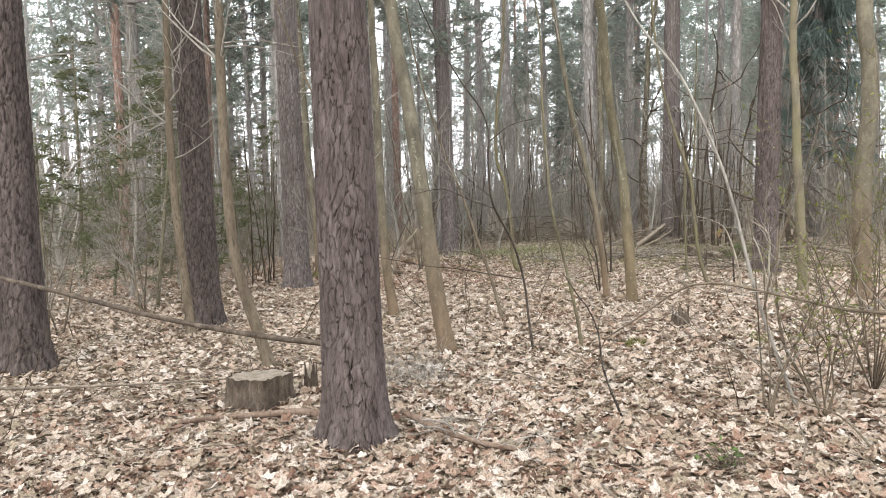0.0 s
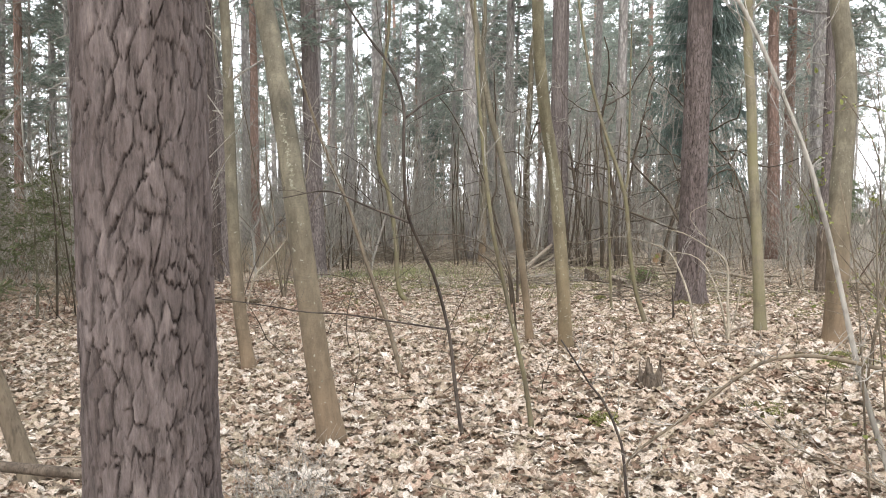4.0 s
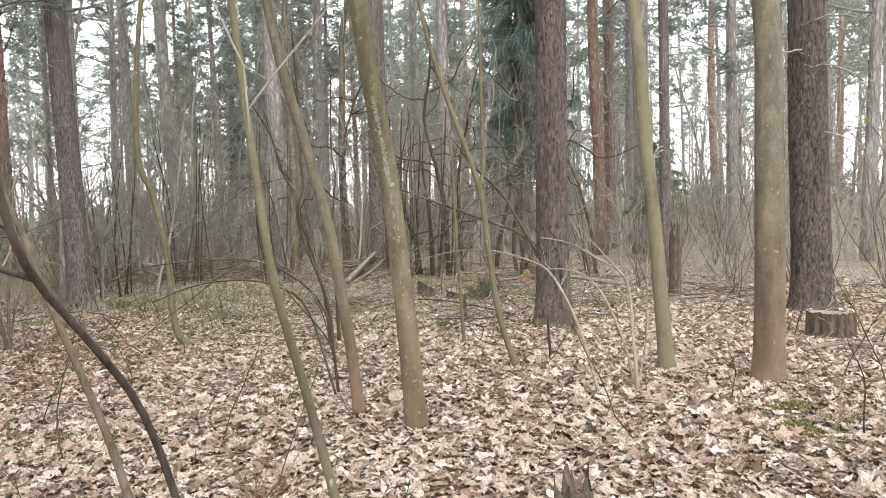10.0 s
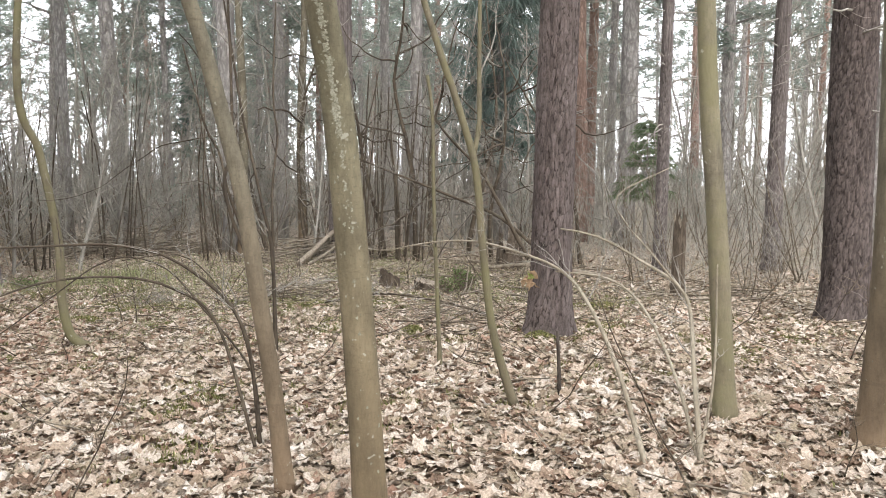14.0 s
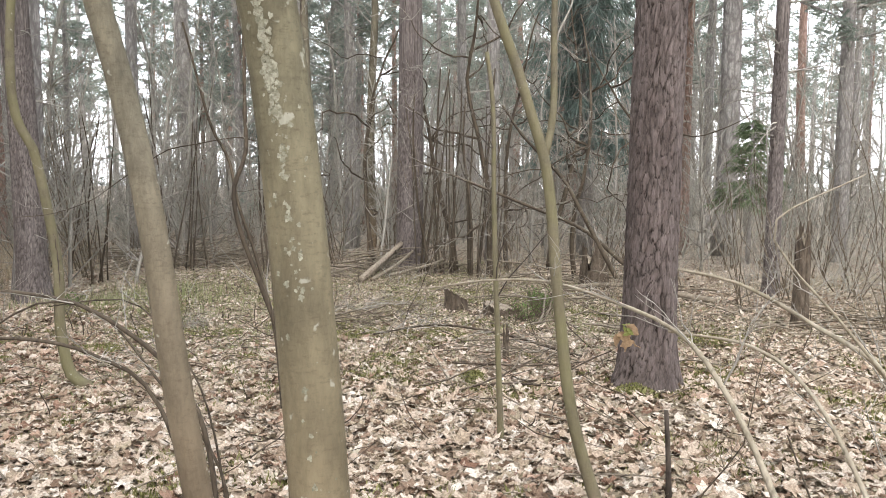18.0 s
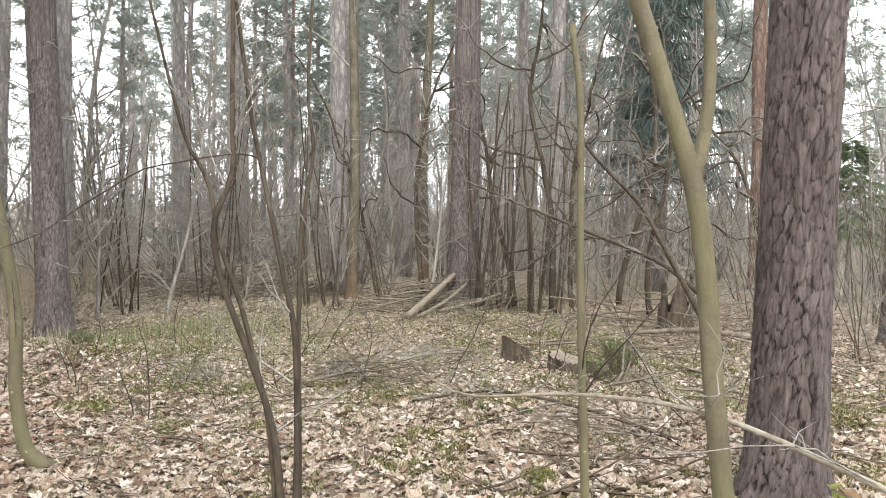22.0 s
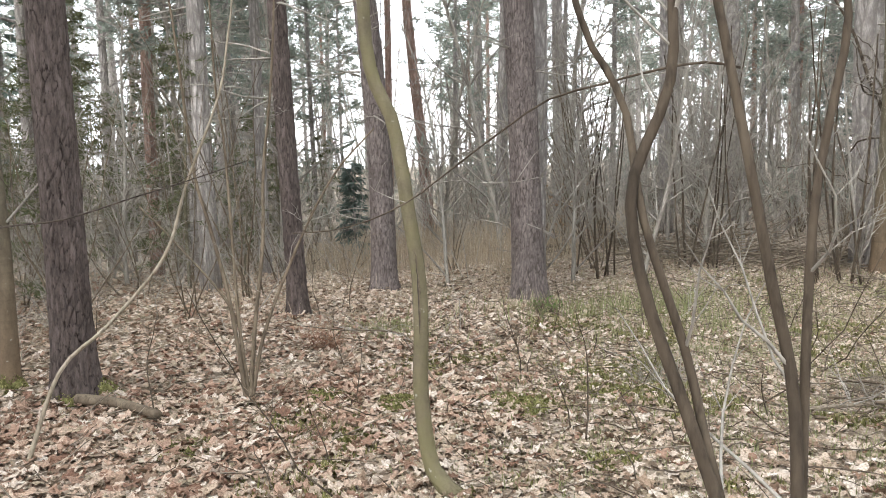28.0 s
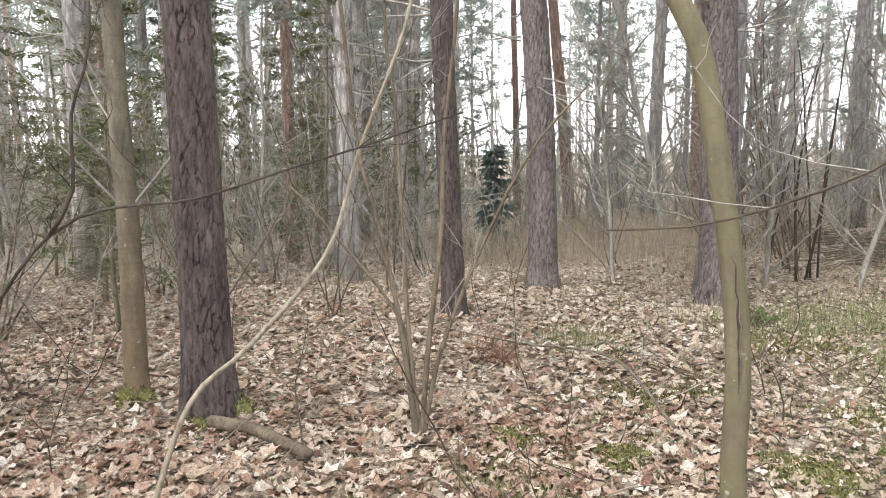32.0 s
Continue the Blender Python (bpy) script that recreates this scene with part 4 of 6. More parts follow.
slim = [slim_tree(900 + k, h) for k, h in enumerate((3.0, 4.5, 6.0, 8.0, 5.2))]
for k, o in enumerate(slim):
    o.location = (9.5 + 1.7 * k, 24 + 1.3 * k, -0.02)
slim_spots = []
rng = random.Random(13)
for _ in range(2600):
    a, d = rng.uniform(-1.45, 1.35), rng.uniform(0, 1) ** 0.9 * 28 + 6
    x, y = 1.8 - math.sin(a) * d, 8 + math.cos(a) * d
    if walked(x, y) < (6.0 if x < -3.6 else 10.5 if x > 8.5 else 9.5) or (-1 < x < 8 and y < 19.5) or any((x - q[0]) ** 2 + (y - q[1]) ** 2 < 0.7 for q in slim_spots):
        continue
    if 19 < math.degrees(math.atan2(-(x - 2.4), y - 8.5)) < 27 and rng.random() < 0.75:
        continue
    slim_spots.append((x, y))
    copy_thing(slim[rng.randint(0, 4)], pose(x, y, gz(x, y) - 0.02, rng.gauss(0, 3), rng.gauss(0, 3), rng.uniform(0, 360)) @ Matrix.Scale(rng.uniform(0.75, 1.2), 4))
    if len(slim_spots) > 180:
        break


def undergrowth():
    """Thin bare shoots that nobody could count."""
    rng = random.Random(31)
    g = Geo()
    made = 0
    while made < 4300:
        a, d = rng.uniform(-1.5, 1.45), rng.uniform(0, 1) ** 0.7 * 30 + 6
        x, y = 1.8 - math.sin(a) * d, 7 + math.cos(a) * d
        w = walked(x, y)
        side = x < -2.7 or x > 7.5 + 0.2 * (y - 8)
        if w < 4.2 or (not side and w < 11 and rng.random() > 0.12) or (side and w < 8 and rng.random() > 0.5) or (-1 < x < 7 and y < 19 and rng.random() > 0.12):
            continue
        h = rng.uniform(0.4, 2.4) * (0.55 if w < 9 else 1)
        p = wander(rng, (x, y, gz(x, y) - 0.02), (rng.gauss(0, 0.4), rng.gauss(0, 0.4), 1), h, 5, 0.16, 0.03)
        r = 0.003 + 0.0025 * h
        g.tube(p, [r * (1 - 0.75 * k / 5) for k in range(6)], 3)
        twigs_on(g, rng, p, lambda q: r * 0.7, rng.randint(3, 8), (0.12, 0.7), 0.25, 1.0, 0.4, 0.6, 0, 3)
        made += 1
    tagged(part("undergrowth", g, M_BRUSH_HAZED), "thicket of thin bare brown shoots under the pines", "undergrowth", kind="stuff")


undergrowth()


def bush(seed, height, stems):
    """A bare many-stemmed bush of the undergrowth."""
    rng = random.Random(seed)
    ob = thing("bare_bush", (0, 0, 0), "bare twiggy bush of the undergrowth", "bush", "bushes of the undergrowth")
    t = Geo()
    for _ in range(stems):
        g = Geo()
        ln = wander(rng, (rng.gauss(0, 0.08), rng.gauss(0, 0.08), -0.05), (rng.gauss(0, 0.35), rng.gauss(0, 0.35), 1), height * rng.uniform(0.6, 1.1), 12, 0.08, 0.05)
        g.tube(ln, [0.012 * (1 - 0.8 * k / 12) for k in range(13)], 4)
        part("stem", g, M_STEM, ob)
        twigs_on(t, rng, ln, lambda q: 0.01 * (1 - 0.6 * q), int(height * 6), (0.25, 0.9), 0.1, 1.0, 0.45, 0.5, 1, 3)
    part("twig_tangle", t, M_TWIG, ob)
    return ob


bushes = [bush(950 + k, h, n) for k, (h, n) in enumerate(((1.6, 5), (2.6, 6), (3.4, 5)))]
for k, o in enumerate(bushes):
    o.location = (-7.0 - 1.4 * k, 9.0 + 1.1 * k, -0.02)
rng = random.Random(17)
bush_spots = []
for bx, by in ((-3.3, 13.2), (-3.0, 14.6), (-2.6, 15.8), (-4.1, 12.2), (-4.6, 14.0), (-3.9, 15.4), (-2.9, 17.3), (-4.4, 17.0), (-4.3, 7.9), (-5.0, 6.6), (-3.9, 9.4), (-4.9, 9.0), (-1.5, 10.6), (9.0, 16.0), (7.2, 17.6), (5.0, 20.6), (7.0, 20.2)):
    bush_spots.append((bx, by))
    copy_thing(bushes[rng.randint(0, 2)], pose(bx, by, gz(bx, by) - 0.02, 0, 0, rng.uniform(0, 360)) @ Matrix.Scale(rng.uniform(0.7, 1.05), 4))
for _ in range(1500):
    a, d = rng.uniform(-1.4, 1.4), rng.uniform(6, 24)
    x, y = 1.8 - math.sin(a) * d, 7 + math.cos(a) * d
    if walked(x, y) < (5.2 if x < -3.0 else 9.0 if x > 7.5 else 11.5) or (-1 < x < 8 and y < 19) or any((x - q[0]) ** 2 + (y - q[1]) ** 2 < 1.1 for q in bush_spots):
        continue
    bush_spots.append((x, y))
    copy_thing(bushes[rng.randint(0, 2)], pose(x, y, gz(x, y) - 0.02, 0, 0, rng.uniform(0, 360)) @ Matrix.Scale(rng.uniform(0.7, 1.15), 4))
    if len(bush_spots) > 105:
        break


for _ in range(120):
    x, y = rng.uniform(8.6, 15.5), rng.uniform(6.5, 19)
    if walked(x, y) < 6.6 or any((x - q[0]) ** 2 + (y - q[1]) ** 2 < 0.9 for q in bush_spots):
        continue
    bush_spots.append((x, y))
    copy_thing(bushes[rng.randint(0, 2)], pose(x, y, gz(x, y) - 0.02, 0, 0, rng.uniform(0, 360)) @ Matrix.Scale(rng.uniform(0.6, 1.0), 4))
    if len(bush_spots) > 136:
        break
for _ in range(200):
    x, y = rng.uniform(-0.5, 10), rng.uniform(19.6, 25.5)
    if any((x - q[0]) ** 2 + (y - q[1]) ** 2 < 0.5 for q in bush_spots):
        continue
    bush_spots.append((x, y))
    copy_thing(bushes[rng.randint(1, 2)] if rng.random() < 0.6 else slim[rng.randint(0, 2)], pose(x, y, gz(x, y) - 0.02, 0, 0, rng.uniform(0, 360)) @ Matrix.Scale(rng.uniform(0.75, 1.15), 4))
    if len(bush_spots) > 170:
        break


def far_thicket():
    """Brush and young growth deep in the wood."""
    rng = random.Random(32)
    g, green = Geo(), Geo()
    for _ in range(2100):
        a, d = rng.uniform(-1.6, 1.5), rng.uniform(0, 1) ** 0.9 * 30 + 18
        x, y = 1.8 - math.sin(a) * d, 7 + math.cos(a) * d
        if walked(x, y) < 16:
            continue
        h = rng.uniform(1.0, 3.0) if rng.random() < 0.5 else rng.uniform(3.0, 9.0)
        p = wander(rng, (x, y, gz(x, y) - 0.02), (rng.gauss(0, 0.2), rng.gauss(0, 0.2), 1), h, 6, 0.1, 0.03)
        r = 0.006 + 0.0042 * h
        g.tube(p, [r * (1 - 0.75 * k / 6) for k in range(7)], 3)
        twigs_on(g, rng, p, lambda q: r * 0.9, rng.randint(5, 9) + int(h * 1.6), (0.3, 1.6), 0.15, 1.0, 0.35, 0.7, 0, 3)
        if rng.random() < 0.07:
            for _ in range(8):
                needle_tuft(green, rng, (x + rng.gauss(0, 0.5), y + rng.gauss(0, 0.5), gz(x, y) + rng.uniform(0.3, 2.6)), rng.uniform(0.3, 0.6), 10, 0.3)
    tagged(part("far_thicket", g, M_BRUSH_HAZED), "grey-brown thicket of bare brush deep in the wood", "undergrowth", kind="stuff")
    tagged(part("far_evergreens", green, M_NEEDLE_HAZED, smooth=False), "low evergreen growth deep in the wood", "undergrowth", kind="stuff")


far_thicket()

# ---- young broadleaved trees near the path ----
BEECH = "young broadleaved tree with smooth grey-brown bark"
stem_tree("young_tree", [(0.03, 6.53, 0), (-0.05, 6.55, 0.5), (-0.105, 6.57, 0.9), (-0.157, 6.6, 1.3), (-0.205, 6.65, 1.7), (-0.265, 6.77, 2.1), (-0.31, 6.88, 2.4)], 0.075, M_BEECH, "leaning young tree with smooth brown bark and a long wound", "young tree", 61, 9, lichen=((110, 1.55, 2.0, 262, 0.12, 0.007), (60, 0.4, 2.4, 262, 0.6, 0.0045)), twig_count=45, twig_len=(0.5, 1.8))
stem_tree("young_tree", [(2.174, 8.43, 0.18), (2.135, 8.42, 0.7), (2.105, 8.45, 1.2), (2.06, 8.47, 1.7), (1.99, 8.43, 2.02), (1.92, 8.37, 2.3)], 0.062, M_BEECH_SPOT, "leaning young tree with smooth bark and white lichen spots", "young tree", 62, 9, twig_count=36, twig_len=(0.5, 1.6), lo=0.5, lichen=((420, 1.62, 2.1, 243, 0.1, 0.0065), (70, 1.3, 1.7, 247, 0.16, 0.0045), (90, 0.3, 2.2, 245, 0.6, 0.005)))
stem_tree("young_tree", [(4.26, 8.66, 0.24), (4.25, 8.76, 1.23), (4.24, 8.84, 1.88), (4.24, 8.9, 2.52)], 0.056, M_GREEN, "slim straight young tree with greenish smooth bark", "young tree", 63, 9, twig_count=36, twig_len=(0.5, 1.5), lo=0.3)
stem_tree("young_tree", [(4.6, 8.06, 0.24), (4.57, 8.02, 0.8), (4.55, 8.0, 1.2), (4.58, 8.03, 1.7), (4.66, 8.1, 2.3)], 0.1, M_BEECH, BEECH + " standing over leaf litter", "young tree", 64, 11, lichen=((60, 0.4, 2.4, 215, 0.6, 0.005),), twig_count=36, twig_len=(0.6, 1.8), lo=0.4)
stem_tree("young_tree", [(-0.59, 8.7, 0.05), (-0.68, 8.78, 0.6), (-0.73, 8.86, 1.32), (-0.76, 8.95, 2.14), (-0.78, 9.02, 2.87)], 0.058, M_BEECH, BEECH + " with a reddish foot", "young tree", 65, 8, twig_count=39, twig_len=(0.4, 1.4), lo=0.25)
stem_tree("young_tree", [(1.99, 8.92, 0.17), (1.94, 8.9, 0.6), (1.88, 8.89, 1.0), (1.83, 8.93, 1.4), (1.775, 9.0, 1.7), (1.7, 9.01, 2.0), (1.61, 9.0, 2.3)], 0.037, M_BEECH, "thin young tree bending away with smooth brown bark", "young tree", 66, 7, twig_count=24, twig_len=(0.3, 1.1), lo=0.45)
stem_tree("young_tree", [(1.4, 12.68, 0.08), (1.26, 12.72, 0.17), (1.2, 12.75, 0.5), (1.2, 12.77, 0.8), (1.18, 12.8, 1.05), (1.14, 12.8, 1.32), (1.1, 12.82, 1.55), (1.06, 12.82, 1.74), (0.99, 12.82, 1.88), (0.95, 12.82, 2.06), (0.945, 12.82, 2.4)], 0.037, M_OLIVE, "crooked young tree with algae-green bark and a long split", "young tree", 67, 6.5, twig_count=10, twig_len=(0.3, 1.0), lo=0.55, split=(0.78, 1.15, 280, 0.0035))
stem_tree("young_tree", [(-1.5, 6.25, 0.02), (-1.78, 6.32, 0.92), (-1.86, 6.38, 1.77), (-1.89, 6.45, 2.72), (-1.9, 6.5, 3.19)], 0.05, M_STEM, "slanting young tree with rough brown bark beside a stump", "young tree", 68, 8, twig_count=36, twig_len=(0.4, 1.4), lo=0.3)
stem_tree("young_tree", [(-2.7, 7.8, 0), (-2.83, 7.88, 1.13), (-2.9, 7.95, 2.13), (-2.91, 8.03, 3.24)], 0.05, M_STEM, "slim young tree with brown bark before a dark pine", "young tree", 69, 8, twig_count=33, twig_len=(0.4, 1.3), lo=0.25)
stem_tree("young_tree", [(-2.28, 13.5, 0), (-2.33, 13.56, 1.04), (-2.4, 13.6, 1.69), (-2.46, 13.65, 2.34)], 0.07, M_BEECH, "young tree with smooth bark and a green mossy foot", "young tree", 70, 9, twig_count=33, twig_len=(0.5, 1.5), lo=0.12)
stem_tree("young_tree", [(6.15, 22.3, 0), (6.1, 22.3, 2.5), (6.2, 22.3, 5.0)], 0.11, M_BEECH, "pale young tree behind a pile of logs", "young tree", 71, 10, twig_count=36, twig_len=(0.5, 1.8))
stem_tree("young_tree", [(4.4, 20.6, 0), (4.45, 20.6, 2.5), (4.4, 20.7, 5.0)], 0.1, M_BEECH, "young tree with smooth bark at the back of the clearing", "young tree", 72, 10, twig_count=36, twig_len=(0.5, 1.8))

# ---- saplings and shrubs ----
stem_tree("sapling", [(0.78, 6.4, 0.09), (0.74, 6.43, 0.4), (0.71, 6.47, 0.7), (0.63, 6.44, 1.0), (0.53, 6.32, 1.2), (0.42, 6.16, 1.4), (0.385, 6.07, 1.6), (0.38, 6.07, 1.8), (0.39, 6.15, 2.0), (0.33, 6.2, 2.2), (0.2, 6.3, 2.4)], 0.0115, M_DARK, "crooked thin dark sapling with bare twigs", "sapling", 81, 3.4, M_DARK, 8, (0.3, 0.9), 7, 0.4, 0.4,
          limbs=(([(0.71, 6.47, 0.73), (0.4, 6.42, 0.79), (0.09, 6.38, 0.85), (-0.12, 6.28, 0.88), (-0.27, 6.2, 0.92), (-0.6, 6.05, 1.0)], 0.006), ([(0.43, 6.18, 1.37), (0.2, 6.25, 1.46), (0.0, 6.3, 1.54), (-0.25, 6.36, 1.5)], 0.007), ([(0.39, 6.12, 1.92), (0.58, 6.2, 2.06), (0.8, 6.3, 2.12)], 0.006)))
stem_tree("sapling", [(1.21, 6.4, 0.12), (1.16, 6.39, 0.4), (1.098, 6.41, 0.7), (1.037, 6.45, 1.0), (0.955, 6.4, 1.3), (0.93, 6.46, 1.6), (0.92, 6.54, 1.85), (0.9, 6.62, 2.3)], 0.0145, M_OLIVE, "thin brown sapling standing in dry leaves", "sapling", 82, 4.2, None, 16, (0.3, 1.0), 8)
stem_tree("sapling", [(0.65, 8.05, 0.1), (0.53, 8.12, 0.52), (0.35, 8.2, 1.06), (0.22, 8.28, 1.48), (0.08, 8.34, 1.82)], 0.02, M_STEM, "slanting thin sapling with bare twigs", "sapling", 84, 3.6, None, 14, (0.3, 0.9), 7)
stem_tree("sapling", [(3.38, 9.31, 0.2), (3.27, 9.38, 0.64), (3.23, 9.44, 1.1), (3.21, 9.47, 1.43), (3.19, 9.49, 1.6), (3.15, 9.52, 1.76), (3.09, 9.56, 1.98), (3.04, 9.6, 2.15)], 0.024, M_OLIVE, "forked young tree with smooth grey-green bark", "sapling", 85, 5, None, 10, (0.3, 0.9), 10, 0.45, 0.5,
          limbs=(([(3.19, 9.49, 1.6), (3.24, 9.52, 1.78), (3.26, 9.56, 2.07), (3.28, 9.6, 2.5), (3.31, 9.66, 3.4)], 0.015),))
stem_tree("sapling", [(3.43, 10.31, 0.2), (3.42, 10.36, 0.86), (3.42, 10.41, 1.36), (3.42, 10.44, 1.89), (3.4, 10.48, 2.17)], 0.0155, M_OLIVE, "broken-topped thin sapling with grey-brown bark", "sapling", 86, None, M_DARK, 8, (0.3, 0.8), 8, 0.7, 0.15)
stem_tree("arching_shrub", [(3.41, 8.32, 0.24), (3.43, 8.56, 0.62), (3.42, 8.78, 0.9), (3.42, 9.0, 1.03), (3.33, 9.25, 1.1), (3.22, 9.5, 1.14), (3.07, 9.75, 1.12), (2.92, 10.01, 1.06), (2.88, 10.19, 1.05), (2.85, 10.41, 1.07)], 0.012, M_PALE, "bare shrub with a pale branch arching to one side", "shrub", 87, None, M_TWIG, 16, (0.15, 0.5), 8, 0.12, 0.3)
stem_tree("arching_shrub", [(3.68, 8.28, 0.24), (3.72, 8.38, 0.6), (3.76, 8.49, 0.95), (3.63, 8.65, 1.1), (3.49, 8.81, 1.21), (3.38, 8.95, 1.24)], 0.014, M_PALE, "bare shrub of several thin pale arching stems", "shrub", 88, None, M_TWIG, 8, (0.12, 0.5), 7, 0.3, 0.3,
          limbs=(([(3.76, 8.49, 0.95), (3.62, 8.58, 1.15), (3.52, 8.65, 1.29), (3.49, 8.67, 1.41), (3.72, 8.58, 1.54)], 0.005), ([(3.68, 8.3, 0.24), (3.71, 8.48, 0.57), (3.68, 8.68, 0.87), (3.62, 8.87, 0.99), (3.46, 9.09, 1.01)], 0.01), ([(3.66, 8.28, 0.24), (3.8, 8.34, 0.6), (3.86, 8.4, 1.1)], 0.008)))
stem_tree("arching_shrub", [(2.03, 9.5, 0.16), (1.95, 9.5, 0.77), (1.69, 9.58, 1.07), (1.43, 9.63, 1.16), (1.13, 9.7, 1.16), (0.85, 9.76, 1.14), (0.6, 9.8, 1.05)], 0.0105, M_HAZEL, "thin sapling bowed over in a long arch", "shrub", 89, None, M_TWIG, 12, (0.15, 0.5), 7, 0.3, 0.3,
          limbs=(([(2.06, 9.63, 0.15), (2.03, 9.68, 0.50), (1.82, 9.82, 0.82), (1.67, 9.92, 1.01), (1.50, 10.02, 1.07), (1.35, 10.10, 1.02), (1.15, 10.20, 0.86), (0.81, 10.35, 0.59)], 0.006), ([(2.07, 9.63, 0.18), (2.01, 9.70, 0.64), (1.93, 9.77, 0.87), (1.78, 9.87, 1.06), (1.65, 9.94, 1.08), (1.47, 10.04, 1.05)], 0.005), ([(2.0, 9.46, 0.16), (1.84, 9.53, 0.78), (1.65, 9.56, 0.96), (1.42, 9.61, 1.02), (1.12, 9.68, 1.0), (0.84, 9.74, 0.9)], 0.009),))
stem_tree("hazel_shrub", [(2.54, 11.34, 0.15), (2.5, 11.37, 0.58), (2.4, 11.39, 0.91), (2.3, 11.4, 1.19), (2.26, 11.41, 1.36), (2.26, 11.43, 1.49), (2.33, 11.47, 1.69), (2.33, 11.49, 1.92)], 0.0165, M_HAZEL, "clump of crooked bare hazel stems from one root", "shrub", 90, 3.2, M_TWIG, 16, (0.3, 1.0), 9, 0.45, 0.45,
          limbs=(([(2.52, 11.38, 0.12), (2.48, 11.39, 0.62), (2.41, 11.41, 0.94), (2.37, 11.42, 1.11), (2.28, 11.43, 1.39), (2.24, 11.45, 1.62), (2.19, 11.45, 1.73), (2.13, 11.46, 1.86), (2.0, 11.5, 2.4)], 0.0145),
                 ([(2.59, 11.36, 0.12), (2.6, 11.39, 0.58), (2.59, 11.44, 1.0), (2.54, 11.46, 1.26), (2.49, 11.48, 1.52), (2.44, 11.5, 1.77), (2.4, 11.52, 2.0), (2.3, 11.6, 2.8)], 0.0165),
                 ([(2.61, 11.38, 0.12), (2.61, 11.42, 0.58), (2.61, 11.46, 1.0), (2.62, 11.5, 1.39), (2.65, 11.53, 1.61), (2.68, 11.56, 1.81), (2.66, 11.6, 2.1), (2.7, 11.65, 2.8)], 0.0135),
                 ([(2.49, 12.30, 1.80), (2.39, 12.27, 1.82), (2.25, 12.21, 1.80), (2.09, 12.15, 1.76), (1.92, 12.14, 1.72), (1.79, 12.08, 1.63), (1.66, 12.07, 1.54), (1.56, 12.03, 1.46), (1.48, 11.99, 1.40), (1.34, 11.99, 1.34), (1.22, 11.94, 1.31), (1.08, 11.94, 1.30)], 0.0045)))
stem_tree("multi_stem_shrub", [(-0.42, 13.7, 0.01), (-0.54, 13.73, 0.68), (-0.67, 13.73, 1.19), (-0.76, 13.73, 1.51), (-0.86, 13.77, 2.19)], 0.015, M_STEM, "bare shrub of many thin upright stems from one stool", "shrub", 92, 3.4, M_TWIG, 12, (0.3, 0.9), 8, 0.4, 0.35,
          limbs=(([(-0.41, 13.72, 0), (-0.49, 13.75, 0.57), (-0.6, 13.85, 1.65), (-0.66, 13.87, 2.03), (-0.7, 13.9, 3.0)], 0.013), ([(-0.41, 13.72, 0), (-0.4, 13.79, 0.46), (-0.37, 13.89, 1.05), (-0.38, 13.95, 1.51), (-0.35, 14.05, 2.13), (-0.3, 14.1, 3.0)], 0.015),
                 ([(-0.4, 13.72, 0), (-0.34, 13.82, 0.46), (-0.16, 14.01, 1.05), (0.03, 14.17, 1.48), (0.25, 14.34, 1.78)], 0.013), ([(-0.43, 13.71, 0), (-0.51, 13.74, 0.57), (-0.85, 13.62, 1.06), (-1.05, 13.54, 1.3)], 0.011)))
stem_tree("sapling", [(-0.9, 12.45, 0.0), (-0.77, 12.59, 0.49), (-0.56, 12.72, 0.72), (-0.3, 12.88, 1.07), (-0.2, 12.97, 1.45), (-0.06, 13.1, 1.92), (-0.02, 13.15, 2.23)], 0.012, M_PALE, "thin pale sapling curving up across a dark pine", "sapling", 93, 2.6, M_TWIG, 8, (0.2, 0.6), 7, 0.4, 0.4)
stem_tree("crooked_shrub", [(2.04, 4.54, 0.07), (2.08, 4.55, 0.24), (2.17, 4.56, 0.46), (2.30, 4.60, 0.67), (2.33, 4.60, 0.74), (2.40, 4.61, 0.86)], 0.011, M_STEM, "many-stemmed bare shrub with crooked brown shoots", "shrub", 121, None, M_TWIG, 14, (0.2, 0.7), 7, 0.4, 0.15,
          limbs=(([(2.38, 4.60, 0.10), (2.27, 4.63, 0.31), (2.19, 4.64, 0.44), (2.15, 4.66, 0.60), (2.15, 4.73, 0.85), (2.16, 4.75, 1.24)], 0.011), ([(2.05, 4.58, 0.07), (2.06, 4.60, 0.42), (2.04, 4.63, 0.73), (2.05, 4.70, 1.11), (2.10, 4.78, 1.50)], 0.006), ([(2.06, 4.68, 0.10), (2.04, 4.72, 0.55), (2.02, 4.74, 0.91), (2.00, 4.76, 1.20), (1.94, 4.80, 1.59)], 0.006), ([(2.70, 4.83, 0.11), (2.74, 4.85, 0.38), (2.81, 4.86, 0.61), (2.87, 4.86, 0.82), (2.91, 4.89, 1.16)], 0.006), ([(2.11, 4.82, 0.70), (2.20, 4.84, 1.10), (2.33, 4.85, 1.46), (2.45, 4.87, 1.83), (2.48, 4.88, 1.99)], 0.007)))
